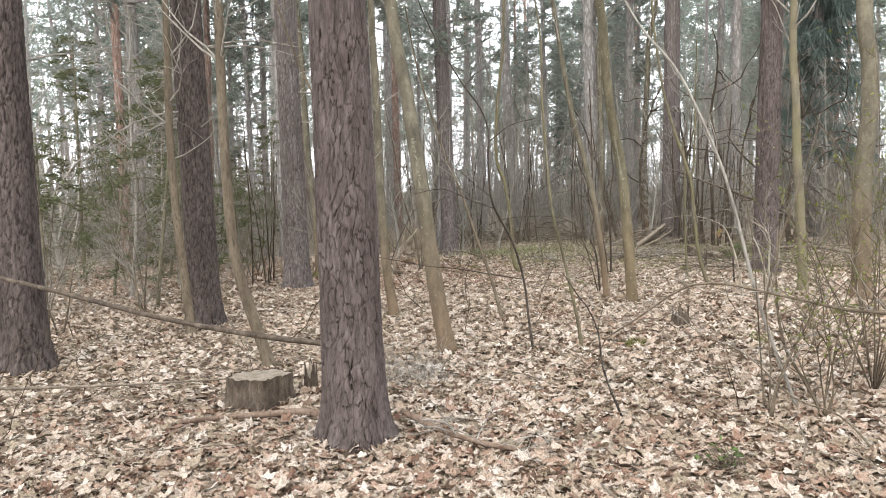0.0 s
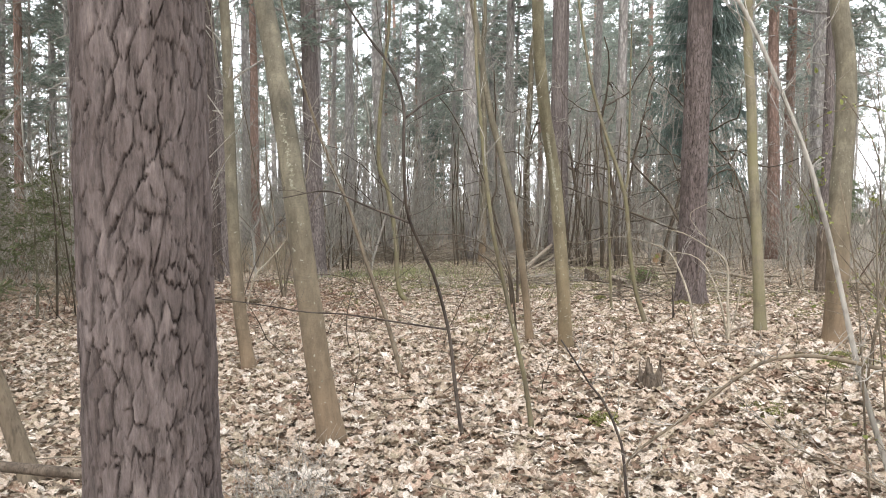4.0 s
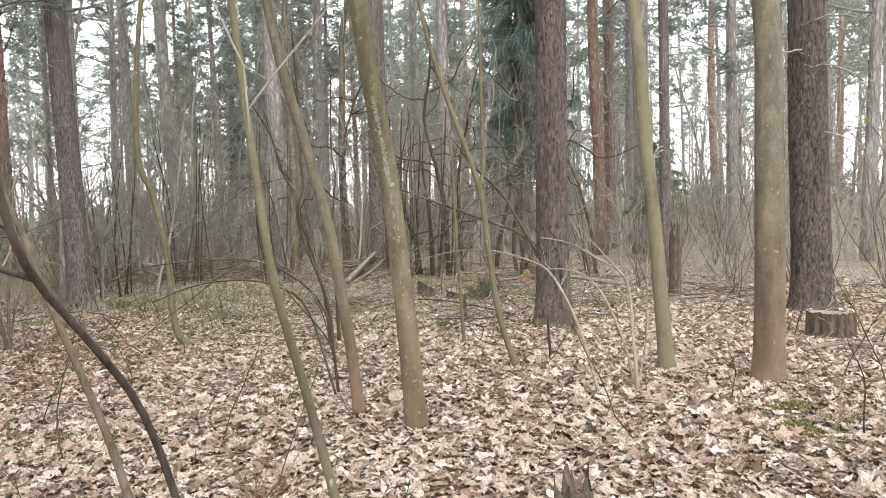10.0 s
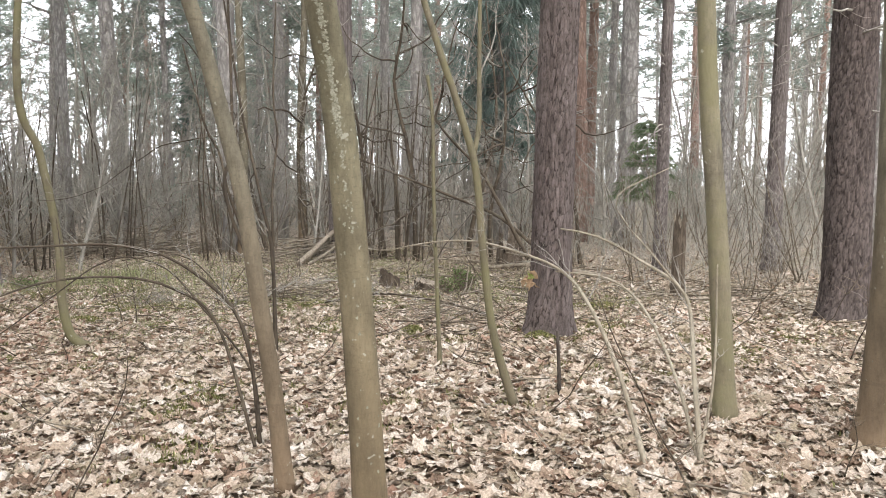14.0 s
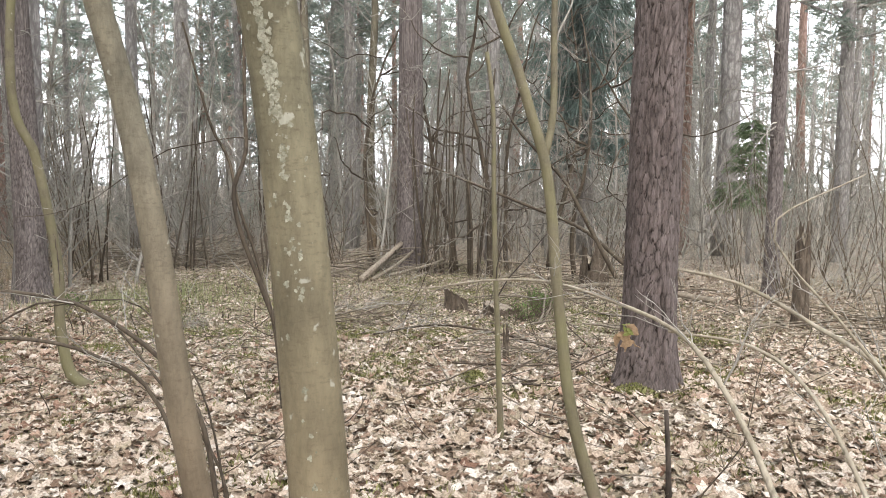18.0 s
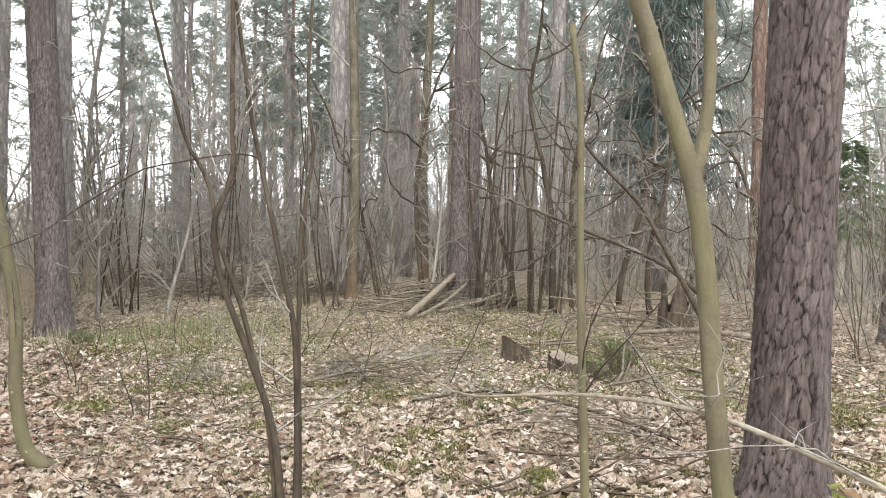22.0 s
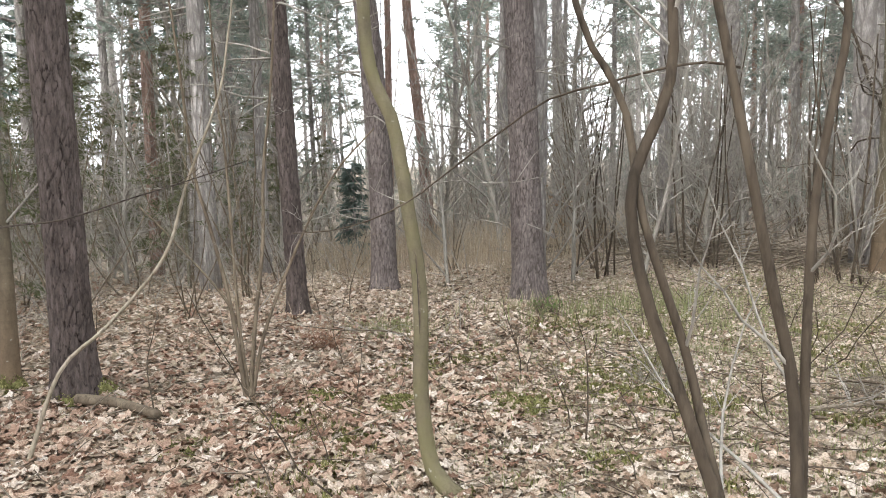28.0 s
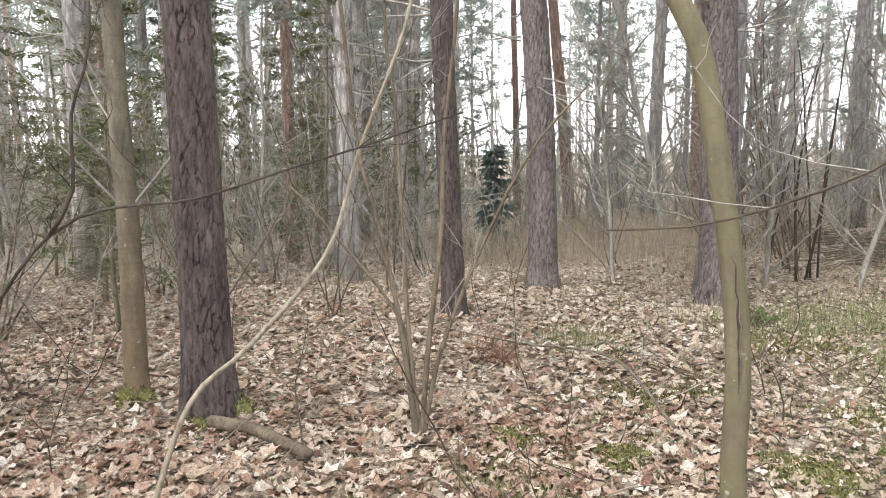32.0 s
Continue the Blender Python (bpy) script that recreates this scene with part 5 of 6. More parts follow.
stem_tree("arching_shrub", [(2.95, 4.0, 0.05), (3.05, 4.23, 0.60), (2.85, 4.30, 0.67), (2.67, 4.37, 0.74), (2.44, 4.44, 0.76), (2.22, 4.52, 0.81), (1.99, 4.59, 0.86), (1.80, 4.66, 0.90), (1.61, 4.68, 0.90), (1.46, 4.68, 0.84), (1.26, 4.69, 0.70), (1.03, 4.70, 0.54), (0.99, 4.69, 0.41)], 0.014, M_STEM, "long grey-brown branch arching low over dry leaves", "shrub", 122, None, M_TWIG, 22, (0.15, 0.6), 8, 0.3, 0.2)
stem_tree("sapling", [(1.13, 4.61, 0.07), (1.01, 4.64, 0.36), (0.98, 4.66, 0.61), (0.91, 4.67, 0.77), (0.87, 4.68, 0.82), (0.76, 4.70, 0.99)], 0.0075, M_DARK, "thin bent dark shoot standing in leaves", "sapling", 123, None, M_TWIG, 10, (0.15, 0.5), 6, 0.4, 0.2)
stem_tree("arching_shrub", [(2.38, 3.95, 0.13), (2.20, 4.03, 0.23), (1.97, 4.10, 0.32), (1.79, 4.33, 0.52), (1.60, 4.55, 0.60), (1.48, 4.67, 0.73)], 0.006, M_STEM, "thin bare shoot slanting over dry leaves", "shrub", 124, None, M_TWIG, 10, (0.15, 0.5), 6, 0.4, 0.2)
stem_tree("leaning_tree", [(2.3, 4.72, 0.08), (2.06, 4.76, 0.73), (1.9, 4.8, 1.37), (1.8, 4.84, 1.72), (1.58, 4.92, 2.25), (1.36, 4.98, 2.55)], 0.0125, M_TWIG, "pale thin stem leaning over the undergrowth", "sapling", 94, 3.2, M_TWIG, 10, (0.3, 1.0), 8, 0.5, 0.35)
stem_tree("sapling", [(-0.93, 7.2, 0.03), (-1.07, 7.28, 0.44), (-1.09, 7.31, 0.76), (-0.93, 7.31, 1.26), (-0.84, 7.3, 1.55), (-0.78, 7.31, 1.81), (-0.9, 7.35, 1.94)], 0.022, M_STEM, "crooked sapling with brown bark", "sapling", 95, 3.5, None, 14, (0.3, 0.9), 8, 0.4, 0.3)

# ---- dead wood and stumps ----
stump(-1.36, 5.28, 0.2, 0.2, 5, "low sawn stump with grey bark and leaves on its top", 0.05)
stump(-1.05, 5.62, 0.045, 0.15, 6, "broken rotten stub of a small tree", 0.3, jag=0.08)
stump(6.9, 9.35, 0.19, 0.26, 7, "low sawn stump with dark bark among leaves", 0.05)
stump(2.26, 6.98, 0.075, 0.09, 8, "small rotten crumbling stump", 0.3, jag=0.11, face=M_STUMP)
stump(5.05, 14.85, 0.12, 0.17, 9, "little dark stump with a mossy rounded top", 0.6, jag=0.06, face=M_STUMP)
stump(5.35, 14.35, 0.16, 0.13, 10, "low stump with a pale cut top", 0.2, jag=0.06)
stump(8.3, 13.0, 0.07, 0.95, 11, "broken grey snag standing knee high", 0.4, jag=0.2)
stump(7.9, 16.4, 0.18, 0.45, 12, "rotten broken stump with a ragged top", 0.5, jag=0.25)
lying_branch([(-0.8, 4.95, 0.5), (-1.37, 5.05, 0.56), (-2.02, 5.2, 0.66), (-2.54, 5.35, 0.76), (-3.3, 5.6, 0.9), (-4.6, 6.0, 1.1)], 0.02, M_STUMP, "long bare pole leaning from a pine into the undergrowth", 101, name="leaning_pole", category="pole", settle=False, tip=0.7)
lying_branch([(-0.78, 4.75, 0), (-1.0, 4.85, 0), (-1.25, 4.8, 0.01), (-1.5, 4.78, 0), (-1.75, 4.7, 0)], 0.028, M_ORANGE, "crooked orange-brown branch lying at the foot of a pine", 102, tip=0.5)
lying_branch([(-1.5, 13.35, 0), (-1.22, 13.38, 0.0), (-0.98, 13.3, 0.0), (-0.72, 13.22, 0)], 0.036, M_STEM, "thick broken branch lying in dry leaves before a pine", 103, tip=0.8)
lying_branch([(4.73, 17.96, 0), (5.3, 18.7, 0.22), (5.95, 19.5, 0.5)], 0.05, M_CUT, "peeled pale log leaning on a heap of brushwood", 104, "log", "log", group="heap of logs", tip=0.85)
lying_branch([(4.9, 18.3, 0), (5.45, 18.95, 0.2), (6.05, 19.65, 0.45)], 0.04, M_WOOD, "grey weathered log leaning on a heap of brushwood", 105, "log", "log", group="heap of logs", tip=0.85)
lying_branch([(5.0, 18.6, 0), (5.6, 19.2, 0.18), (6.3, 19.3, 0.3)], 0.035, M_WOOD, "grey weathered log leaning on a heap of brushwood", 106, "log", "log", group="heap of logs", tip=0.8)
for lx, ly, ex, ey, lh, lr, lm, ls in ((4.95, 18.1, 6.0, 19.2, 0.35, 0.028, M_WOOD, 141), (5.3, 18.5, 6.5, 19.0, 0.2, 0.03, M_WOOD, 143)):
    lying_branch([(lx, ly, 0.0), ((lx + ex) / 2 + 0.04, (ly + ey) / 2, lh * 0.45), (ex, ey, lh)], lr, lm, "weathered log leaning on a heap of brushwood", ls, "log", "log", group="heap of logs", tip=0.8)
lying_branch([(7.67, 15.34, 0.5), (7.3, 15.85, 0.95), (6.73, 16.45, 1.27), (5.99, 17.11, 1.64), (5.5, 17.6, 1.9)], 0.032, M_HAZEL, "mossy limb of a fallen tree slanting through the thicket", 107, "limb", "fallen_limb", 44, settle=False, tip=0.4)
lying_branch([(7.6, 15.4, 0.3), (7.16, 15.62, 1.19), (6.92, 15.75, 1.65), (6.44, 15.95, 2.19), (6.2, 16.1, 2.6)], 0.035, M_HAZEL, "bare limb of a fallen tree reaching upward", 108, "limb", "fallen_limb", 44, settle=False, tip=0.4)
lying_branch([(8.6, 14.6, 0.0), (7.65, 15.35, 0.12), (6.9, 15.9, 0.05)], 0.04, M_WOOD, "fallen trunk lying at the back of the clearing", 109, "trunk", "fallen_tree", 14, tip=0.6)
lying_branch([(4.95, 12.0, 0), (4.5, 12.4, 0.1), (4.0, 12.7, 0.16), (3.5, 12.9, 0.1)], 0.014, M_HAZEL, "dead branch with side twigs lying beside a pine", 110, twig_count=39)
lying_branch([(2.9, 14.2, 0), (3.5, 14.3, 0.06), (4.1, 14.5, 0.1), (4.6, 14.9, 0.05)], 0.013, M_WOOD, "rotting branch sunk in brush and leaves", 111, twig_count=33)
lying_branch([(3.2, 14.8, 0), (3.9, 14.9, 0.08), (4.9, 15.3, 0.02)], 0.006, M_PALE, "pale bare stick lying across brush", 112, twig_count=21)
lying_branch([(0.8, 13.9, 0.15), (0.3, 14.6, 0.25), (-0.4, 15.0, 0.2), (-1.2, 15.6, 0.05)], 0.009, M_STEM, "thin bowed branch resting on leaves", 113, twig_count=21)
lying_branch([(5.6, 8.6, 0), (6.2, 8.7, 0.02), (6.9, 8.5, 0)], 0.025, M_WOOD, "short dead branch lying on leaves", 114, twig_count=6)
lying_branch([(-3.4, 5.3, 0.12), (-2.4, 5.2, 0.14), (-1.5, 5.5, 0.1)], 0.012, M_WOOD, "thin straight stick lying over leaves", 115)
lying_branch([(-0.28, 4.5, 0.1), (0.0, 4.3, 0.04), (0.35, 4.1, 0.0), (0.8, 4.0, 0)], 0.02, M_ORANGE, "broken brown branch at the foot of a pine", 116, twig_count=24)


def brush_heap(x, y, rx, ry, h, count, seed, label, turn=0.8, longest=2.0, stout=0.016, mat=None):
    rng = random.Random(seed)
    g = Geo()
    for _ in range(count):
        a, q = rng.uniform(0, 6.28), rng.random() ** 0.5
        px, py = x + rx * q * math.cos(a), y + ry * q * math.sin(a)
        z = gz(px, py) + h * (1 - q) * rng.random() + 0.02
        az = rng.gauss(0.3, turn)
        ln = rng.uniform(0.3, longest)
        w = wander(rng, (px - math.cos(az) * ln / 2, py - math.sin(az) * ln / 2, z), (math.cos(az), math.sin(az), rng.gauss(0, 0.12)), ln, 6, 0.09)
        r = rng.uniform(0.25, 1.0) * stout
        g.tube(w, [r * (1 - 0.6 * k / 6) for k in range(7)], 4)
    tagged(part("brushwood_heap", g, mat or M_WOOD), label, "brushwood", kind="stuff")


def dead_tuft(x, y, h, count, seed, label, mat):
    """Fine dead twigs that stand up from one spot."""
    rng = random.Random(seed)
    g = Geo()
    for _ in range(count):
        px, py = x + rng.gauss(0, h * 0.35), y + rng.gauss(0, h * 0.3)
        w = wander(rng, (px, py, gz(px, py)), (rng.gauss(0, 0.6), rng.gauss(0, 0.6), 0.7), h * rng.uniform(0.4, 1.25), 5, 0.28, -0.03)
        r = rng.uniform(0.001, 0.0026)
        g.tube(w, [r * (1 - 0.12 * k) for k in range(6)], 3)
    tagged(part("dead_twig_tuft", g, mat), label, "dead twigs", kind="stuff")


brush_heap(5.7, 19.4, 1.2, 0.9, 0.55, 170, 201, "heap of grey dead branches behind leaning logs")
brush_heap(3.0, 21.6, 1.9, 0.8, 0.6, 240, 202, "long heap of grey brushwood at the back of the clearing")
brush_heap(0.9, 23.5, 1.6, 0.8, 0.4, 120, 203, "low heap of grey brushwood under the pines")
brush_heap(3.6, 14.3, 0.9, 0.45, 0.12, 70, 204, "flattened dead twigs and bracken on the clearing", 3.0, 0.6, 0.006)
brush_heap(7.3, 13.2, 2.2, 1.6, 0.12, 70, 205, "scattered dead branches on the forest floor", 3.0, 1.3)
brush_heap(7.6, 16.2, 1.8, 1.2, 0.7, 70, 206, "tangle of dead branches round a fallen tree")
dead_tuft(-0.2, 5.7, 0.42, 150, 207, "fuzzy tuft of fine dead twigs beside a pine", M_TWIG)
dead_tuft(-0.73, 15.25, 0.3, 150, 208, "reddish dead bracken and twigs on the leaves", M_RUST)
dead_tuft(3.3, 14.6, 0.25, 120, 210, "tuft of grey dead twigs on the clearing", M_WOOD)
dead_tuft(1.2, 8.0, 0.3, 60, 211, "tuft of fine reddish dead twigs in the leaves", M_RUST)
dead_tuft(2.1, 14.7, 0.3, 120, 212, "tuft of grey dead twigs on the clearing", M_TWIG)
brush_heap(9.6, 12.2, 2.2, 2.4, 0.14, 110, 213, "dead branches and bracken strewn under the pines", 3.0, 1.1, 0.011, M_STEM)
brush_heap(3.65, 14.4, 0.7, 0.4, 0.08, 26, 214, "dark rotting branches sunk in the clearing", 0.6, 0.9, 0.012, M_STEM)
brush_heap(4.1, 11.5, 0.6, 0.3, 0.1, 18, 215, "dark dead branches at the foot of a pine", 0.8, 1.1, 0.009, M_STUMP)
brush_heap(4.33, 12.1, 0.5, 0.35, 0.22, 60, 209, "dead grey twigs round a short stub", 3.0, 0.8, 0.006)



# ---- thicket round the thick pine ----
def crooked_tree(x, y, h, r0, seed, label):
    """A bare tree of gnarled, forking dark branches."""
    rng = random.Random(seed)
    z = gz(x, y)
    ob = thing("crooked_tree", (x, y, z), label, "tree", "thicket of crooked trees")
    g = Geo()
    ln = wander(rng, (0, 0, -0.05), (rng.gauss(0, 0.12), rng.gauss(0, 0.12), 1), h, 16, 0.09, 0.05)
    g.tube(ln, [r0 * (1 - 0.75 * k / 16) for k in range(17)], 8)
    part("trunk", g, M_HAZEL, ob)
    for b in range(9):
        i = rng.randint(3, 13)
        az = rng.uniform(0, 6.28)
        w = wander(rng, ln[i], (math.cos(az), math.sin(az), rng.uniform(-0.2, 0.7)), rng.uniform(0.9, 2.4), 12, 0.3, 0.03)
        rb = r0 * rng.uniform(0.25, 0.5)
        gb = Geo()
        gb.tube(w, [rb * (1 - 0.75 * k / 12) for k in range(13)], 6)
        limb = part("limb", gb, M_HAZEL, ob)
        t = Geo()
        twigs_on(t, rng, w, lambda q: rb * (1 - 0.6 * q), 9, (0.3, 1.0), 0.1, 1.0, 0.2, 0.6, 1, 3, 0.28, 0.013)
        part("twig_tangle", t, M_TWIG, limb)


for cx, cy, ch, cr, cs in ((6.75, 19.0, 5.0, 0.05, 1), (7.2, 18.6, 5.5, 0.055, 2), (7.7, 18.9, 4.6, 0.045, 3), (5.5, 20.0, 5.4, 0.045, 4), (8.3, 17.6, 4.6, 0.045, 5), (8.7, 19.2, 5.6, 0.055, 6), (4.9, 20.6, 4.8, 0.04, 7), (9.4, 16.4, 4.2, 0.04, 8)):
    crooked_tree(cx, cy, ch, cr, 3300 + cs, "bare crooked tree of dark gnarled branches in a thicket")


def stool(x, y, n, h, r, seed, label):
    """Thin upright shoots from one root."""
    rng = random.Random(seed)
    z = gz(x, y)
    ob = thing("coppice_clump", (x, y, z), label, "shrub")
    t = Geo()
    for _ in range(n):
        g = Geo()
        ln = wander(rng, (rng.gauss(0, 0.2), rng.gauss(0, 0.15), -0.04), (rng.gauss(0, 0.09), rng.gauss(0, 0.09), 1), h * rng.uniform(0.7, 1.1), 12, 0.035, 0.04)
        q = r * rng.uniform(0.6, 1.2)
        g.tube(ln, [q * (1 - 0.6 * k / 12) for k in range(13)], 6)
        part("stem", g, M_HAZEL, ob)
        twigs_on(t, rng, ln, lambda f: q * 0.6, 6, (0.3, 0.9), 0.3, 1.0, 0.4, 0.5, 1, 3)
    part("twig_tangle", t, M_TWIG, ob)


stool(6.45, 18.95, 11, 3.6, 0.026, 3401, "clump of upright dark stems before a thick pine")
stool(6.95, 18.4, 8, 3.0, 0.022, 3402, "clump of upright dark stems before a thick pine")
stool(2.4, 20.8, 7, 3.2, 0.018, 3403, "clump of thin bare stems behind the clearing")
stool(0.9, 20.4, 6, 2.8, 0.016, 3404, "clump of thin bare stems behind the clearing")
stool(-3.2, 12.4, 6, 2.6, 0.014, 3405, "clump of thin bare stems beside a dark pine")
stool(3.9, 19.9, 7, 3.4, 0.018, 3406, "clump of thin bare stems behind the clearing")

# ---- spruces ----
spruce(10.6, 21.0, 14.0, 1.55, 301, M_SPRUCE_HAZED, "tall dark spruce behind the pines", 2.4, 0.24, 8, 50, 1.4, 0.014)
spruce(13.2, 18.9, 3.0, 0.85, 302, M_YOUNG_HAZED, "young green spruce before red pine trunks", 1.3, 0.16, 8, 62, 0.1, 0.011)
spruce(-4.8, 23.8, 2.1, 0.42, 303, M_SPRUCE_HAZED, "small dark spruce beside dry grass", 0.15, 0.16, 7)
spruce(-11.0, 26.5, 15.0, 2.0, 304, M_SPRUCE_HAZED, "tall dark spruce deep in the wood", 2.5, 0.4, 6)
spruce(-15.0, 24.0, 15.0, 2.2, 305, M_SPRUCE_HAZED, "tall dark spruce deep in the wood", 2.0, 0.4, 6)
spruce(5.5, 34.0, 5.0, 1.1, 306, M_SPRUCE_HAZED, "half-grown spruce under the pines", 0.6, 0.3, 6)




def suppressed_spruce(seed, height):
    """A thin young spruce whose boughs have died into a curtain of fine drooping twigs."""
    rng = random.Random(seed)
    ob = thing("suppressed_spruce", (0, 0, 0), "thin young spruce with dead drooping olive-brown twigs", "spruce tree", "suppressed young spruces of the wood")
    g, t, green = Geo(), Geo(), Geo()
    ln = wander(rng, (0, 0, -0.1), (rng.gauss(0, 0.04), rng.gauss(0, 0.04), 1), height, 12, 0.02, 0.08)
    g.tube(ln, [(0.012 + 0.005 * height) * (1 - 0.8 * k / 12) for k in range(13)], 7)
    part("trunk", g, M_OLIVE_TWIG, ob)
    h = 0.35
    while h < height * 0.96:
        f = h / height
        base = ln[min(12, int(f * 12))]
        for _ in range(5):
            az, reach = rng.uniform(0, 6.283), (0.35 + 0.16 * height) * (1.05 - 0.75 * f) * rng.uniform(0.6, 1.15)
            w = wander(rng, (base.x, base.y, h), (math.cos(az), math.sin(az), rng.uniform(-0.05, 0.35)), reach, 6, 0.1, -0.06)
            t.tube(w, [0.0055 * (1 - 0.75 * k / 6) for k in range(7)], 3)
            twigs_on(t, rng, w, lambda q: 0.004, 9, (0.12, 0.5), 0.15, 1.0, -0.35, 0.6, 0, 3, 0.16, 0.009)
            if rng.random() < 0.4 + 0.4 * f:
                for k in (4, 5, 6):
                    needle_tuft(green, rng, w[k], rng.uniform(0.07, 0.14), 9, 0.4)
        h += rng.uniform(0.13, 0.22)
    part("twig_tangle", t, M_OLIVE_TWIG, ob)
    part("crown", green, M_OLIVE_NEEDLE, ob, smooth=False)
    return ob


thin_spruces = [suppressed_spruce(970 + k, h) for k, h in enumerate((2.2, 3.2, 4.4))]
for o, (sx, sy) in zip(thin_spruces, ((-3.9, 14.6), (-5.2, 15.4), (-6.4, 13.1))):
    o.location = (sx, sy, gz(sx, sy))
rng = random.Random(978)
thin_spots = [(-3.9, 14.6), (-5.2, 15.4), (-6.4, 13.1)]
for _ in range(900):
    sx, sy = rng.uniform(-13, -3.3), rng.uniform(9.5, 27)
    if sx > -3.3 - 0.26 * max(0.0, sy - 15) or any((sx - a) ** 2 + (sy - b) ** 2 < 0.85 for a, b in thin_spots):
        continue
    thin_spots.append((sx, sy))
    copy_thing(thin_spruces[rng.randint(0, 2)], pose(sx, sy, gz(sx, sy), 0, 0, rng.uniform(0, 360)) @ Matrix.Scale(rng.uniform(0.75, 1.2), 4))
    if len(thin_spots) > 46:
        break


# ---- leaf litter, grass and moss ----
def leaf_shapes(n=10):
    """Outlines of lobed and plain fallen leaves, crumpled and torn in several ways."""
    out = []
    for k in range(12):
        rng = random.Random(400 + k)
        pts = [(rng.uniform(-0.06, 0.06), rng.uniform(-0.06, 0.06), rng.uniform(-0.08, 0.12))]
        fold, roll = rng.uniform(-0.3, 1.1), rng.uniform(-0.6, 0.9)
        lobes, turn = (5, 3, 1)[k % 3], rng.uniform(0, 6.28)
        for i in range(n):
            a = i * 2 * math.pi / n + rng.uniform(-0.6, 0.6) / n
            q = 0.43 + 0.12 * math.cos(lobes * (a + turn)) + rng.uniform(-0.07, 0.07)
            if rng.random() < 0.12:
                q *= 0.6
            x, y = q * math.cos(a), q * math.sin(a) * (1.0 if k % 3 < 2 else 0.62)
            z = fold * y * y + roll * x * x * 0.6 + rng.uniform(-0.11, 0.11)
            pts.append((x, y * (1 - 0.28 * max(0, min(1, fold))), z))
        out.append(np.array(pts))
    return out, np.array([(0, i + 1, (i + 1) % n + 1) for i in range(n)])


def scatter(name, count, seed, accept, mat, label, sizes, lift, tilt, n=10):
    shapes, faces = leaf_shapes(n)
    rng = random.Random(seed)
    g = Geo()
    groups = {k: [] for k in range(12)}
    made = tries = 0
    while made < count and tries < count * 25:
        tries += 1
        x, y = rng.uniform(-8, 13), rng.uniform(1.2, 25)
        if rng.random() > accept(x, y):
            continue
        groups[rng.randint(0, 11)].append((x, y, gz(x, y) + rng.uniform(*lift), (sizes[0] + (sizes[1] - sizes[0]) * rng.random() ** 1.35) * (1 - 0.35 * green_zone(x, y)), rng.uniform(0, 6.283), rng.gauss(0, tilt), rng.gauss(0, tilt), rng.choice((1, 1, -1))))
        made += 1
    for k, rows in groups.items():
        if not rows:
            continue
        a = np.array(rows)
        s = shapes[k][None] * a[:, 3][:, None, None]
        s = s * np.stack((np.ones(len(a)), np.ones(len(a)), a[:, 7]), -1)[:, None, :]
        c, d = np.cos(a[:, 4])[:, None], np.sin(a[:, 4])[:, None]
        x, y, z = s[..., 0] * c - s[..., 1] * d, s[..., 0] * d + s[..., 1] * c, s[..., 2]
        z = z + x * np.sin(a[:, 5])[:, None] + y * np.sin(a[:, 6])[:, None]
        v = np.stack((x + a[:, 0][:, None], y + a[:, 1][:, None], z + a[:, 2][:, None]), -1)
        m = shapes[k].shape[0]
        f = (faces[None] + (np.arange(len(a)) * m)[:, None, None]).reshape(-1, 3)
        g.bulk(v.reshape(-1, 3), f)
    tagged(part(name, g, mat, smooth=False), label, "leaf litter", kind="stuff")


def russet(x, y):
    """Where the browner leaves lie."""
    return max(0.8 * ease((y - 10.6) / 1.6) * ease((2.0 - x) / 1.7) * ease((18 - y) / 3), 0.3 * ease((6.0 - y) / 2))


def green_zone(x, y):
    return ease((y - 10.5) / 4) * ease((x - 0.2) / 2) * ease((9 - x) / 3) * ease((22 - y) / 3)


def pale_where(x, y):
    w = walked(x, y)
    if w > 13:
        return 0
    patch = 0.65 + 0.5 * noise.noise((x * 0.9, y * 0.9, 9.0))
    return min(1, (1.0 if w < 6 else ease((13 - w) / 8) * 0.85 + 0.12) * (1 - 0.85 * russet(x, y)) * (1 - 0.25 * green_zone(x, y)) * (1 - 0.5 * ease((x - 4.3) / 2.5)) * patch)


def red_where(x, y):
    w = walked(x, y)
    if w > 13:
        return 0
    return (1.0 if w < 6 else ease((13 - w) / 8)) * (0.1 + 0.9 * russet(x, y)) * (0.65 + 0.5 * noise.noise((x * 0.9, y * 0.9, 4.0)))


def mould_where(x, y):
    w = walked(x, y)
    return 1.0 if w < 5 else ease((12 - w) / 7)


scatter("leaf_mould", 45000, 511, mould_where, M_MOULD, "dark rotting leaves of earlier years", (0.04, 0.1), (0.0, 0.014), 0.25, 6)
def close(x, y):
    return walked(x, y) < (4.3 if y > 10 else 2.8)


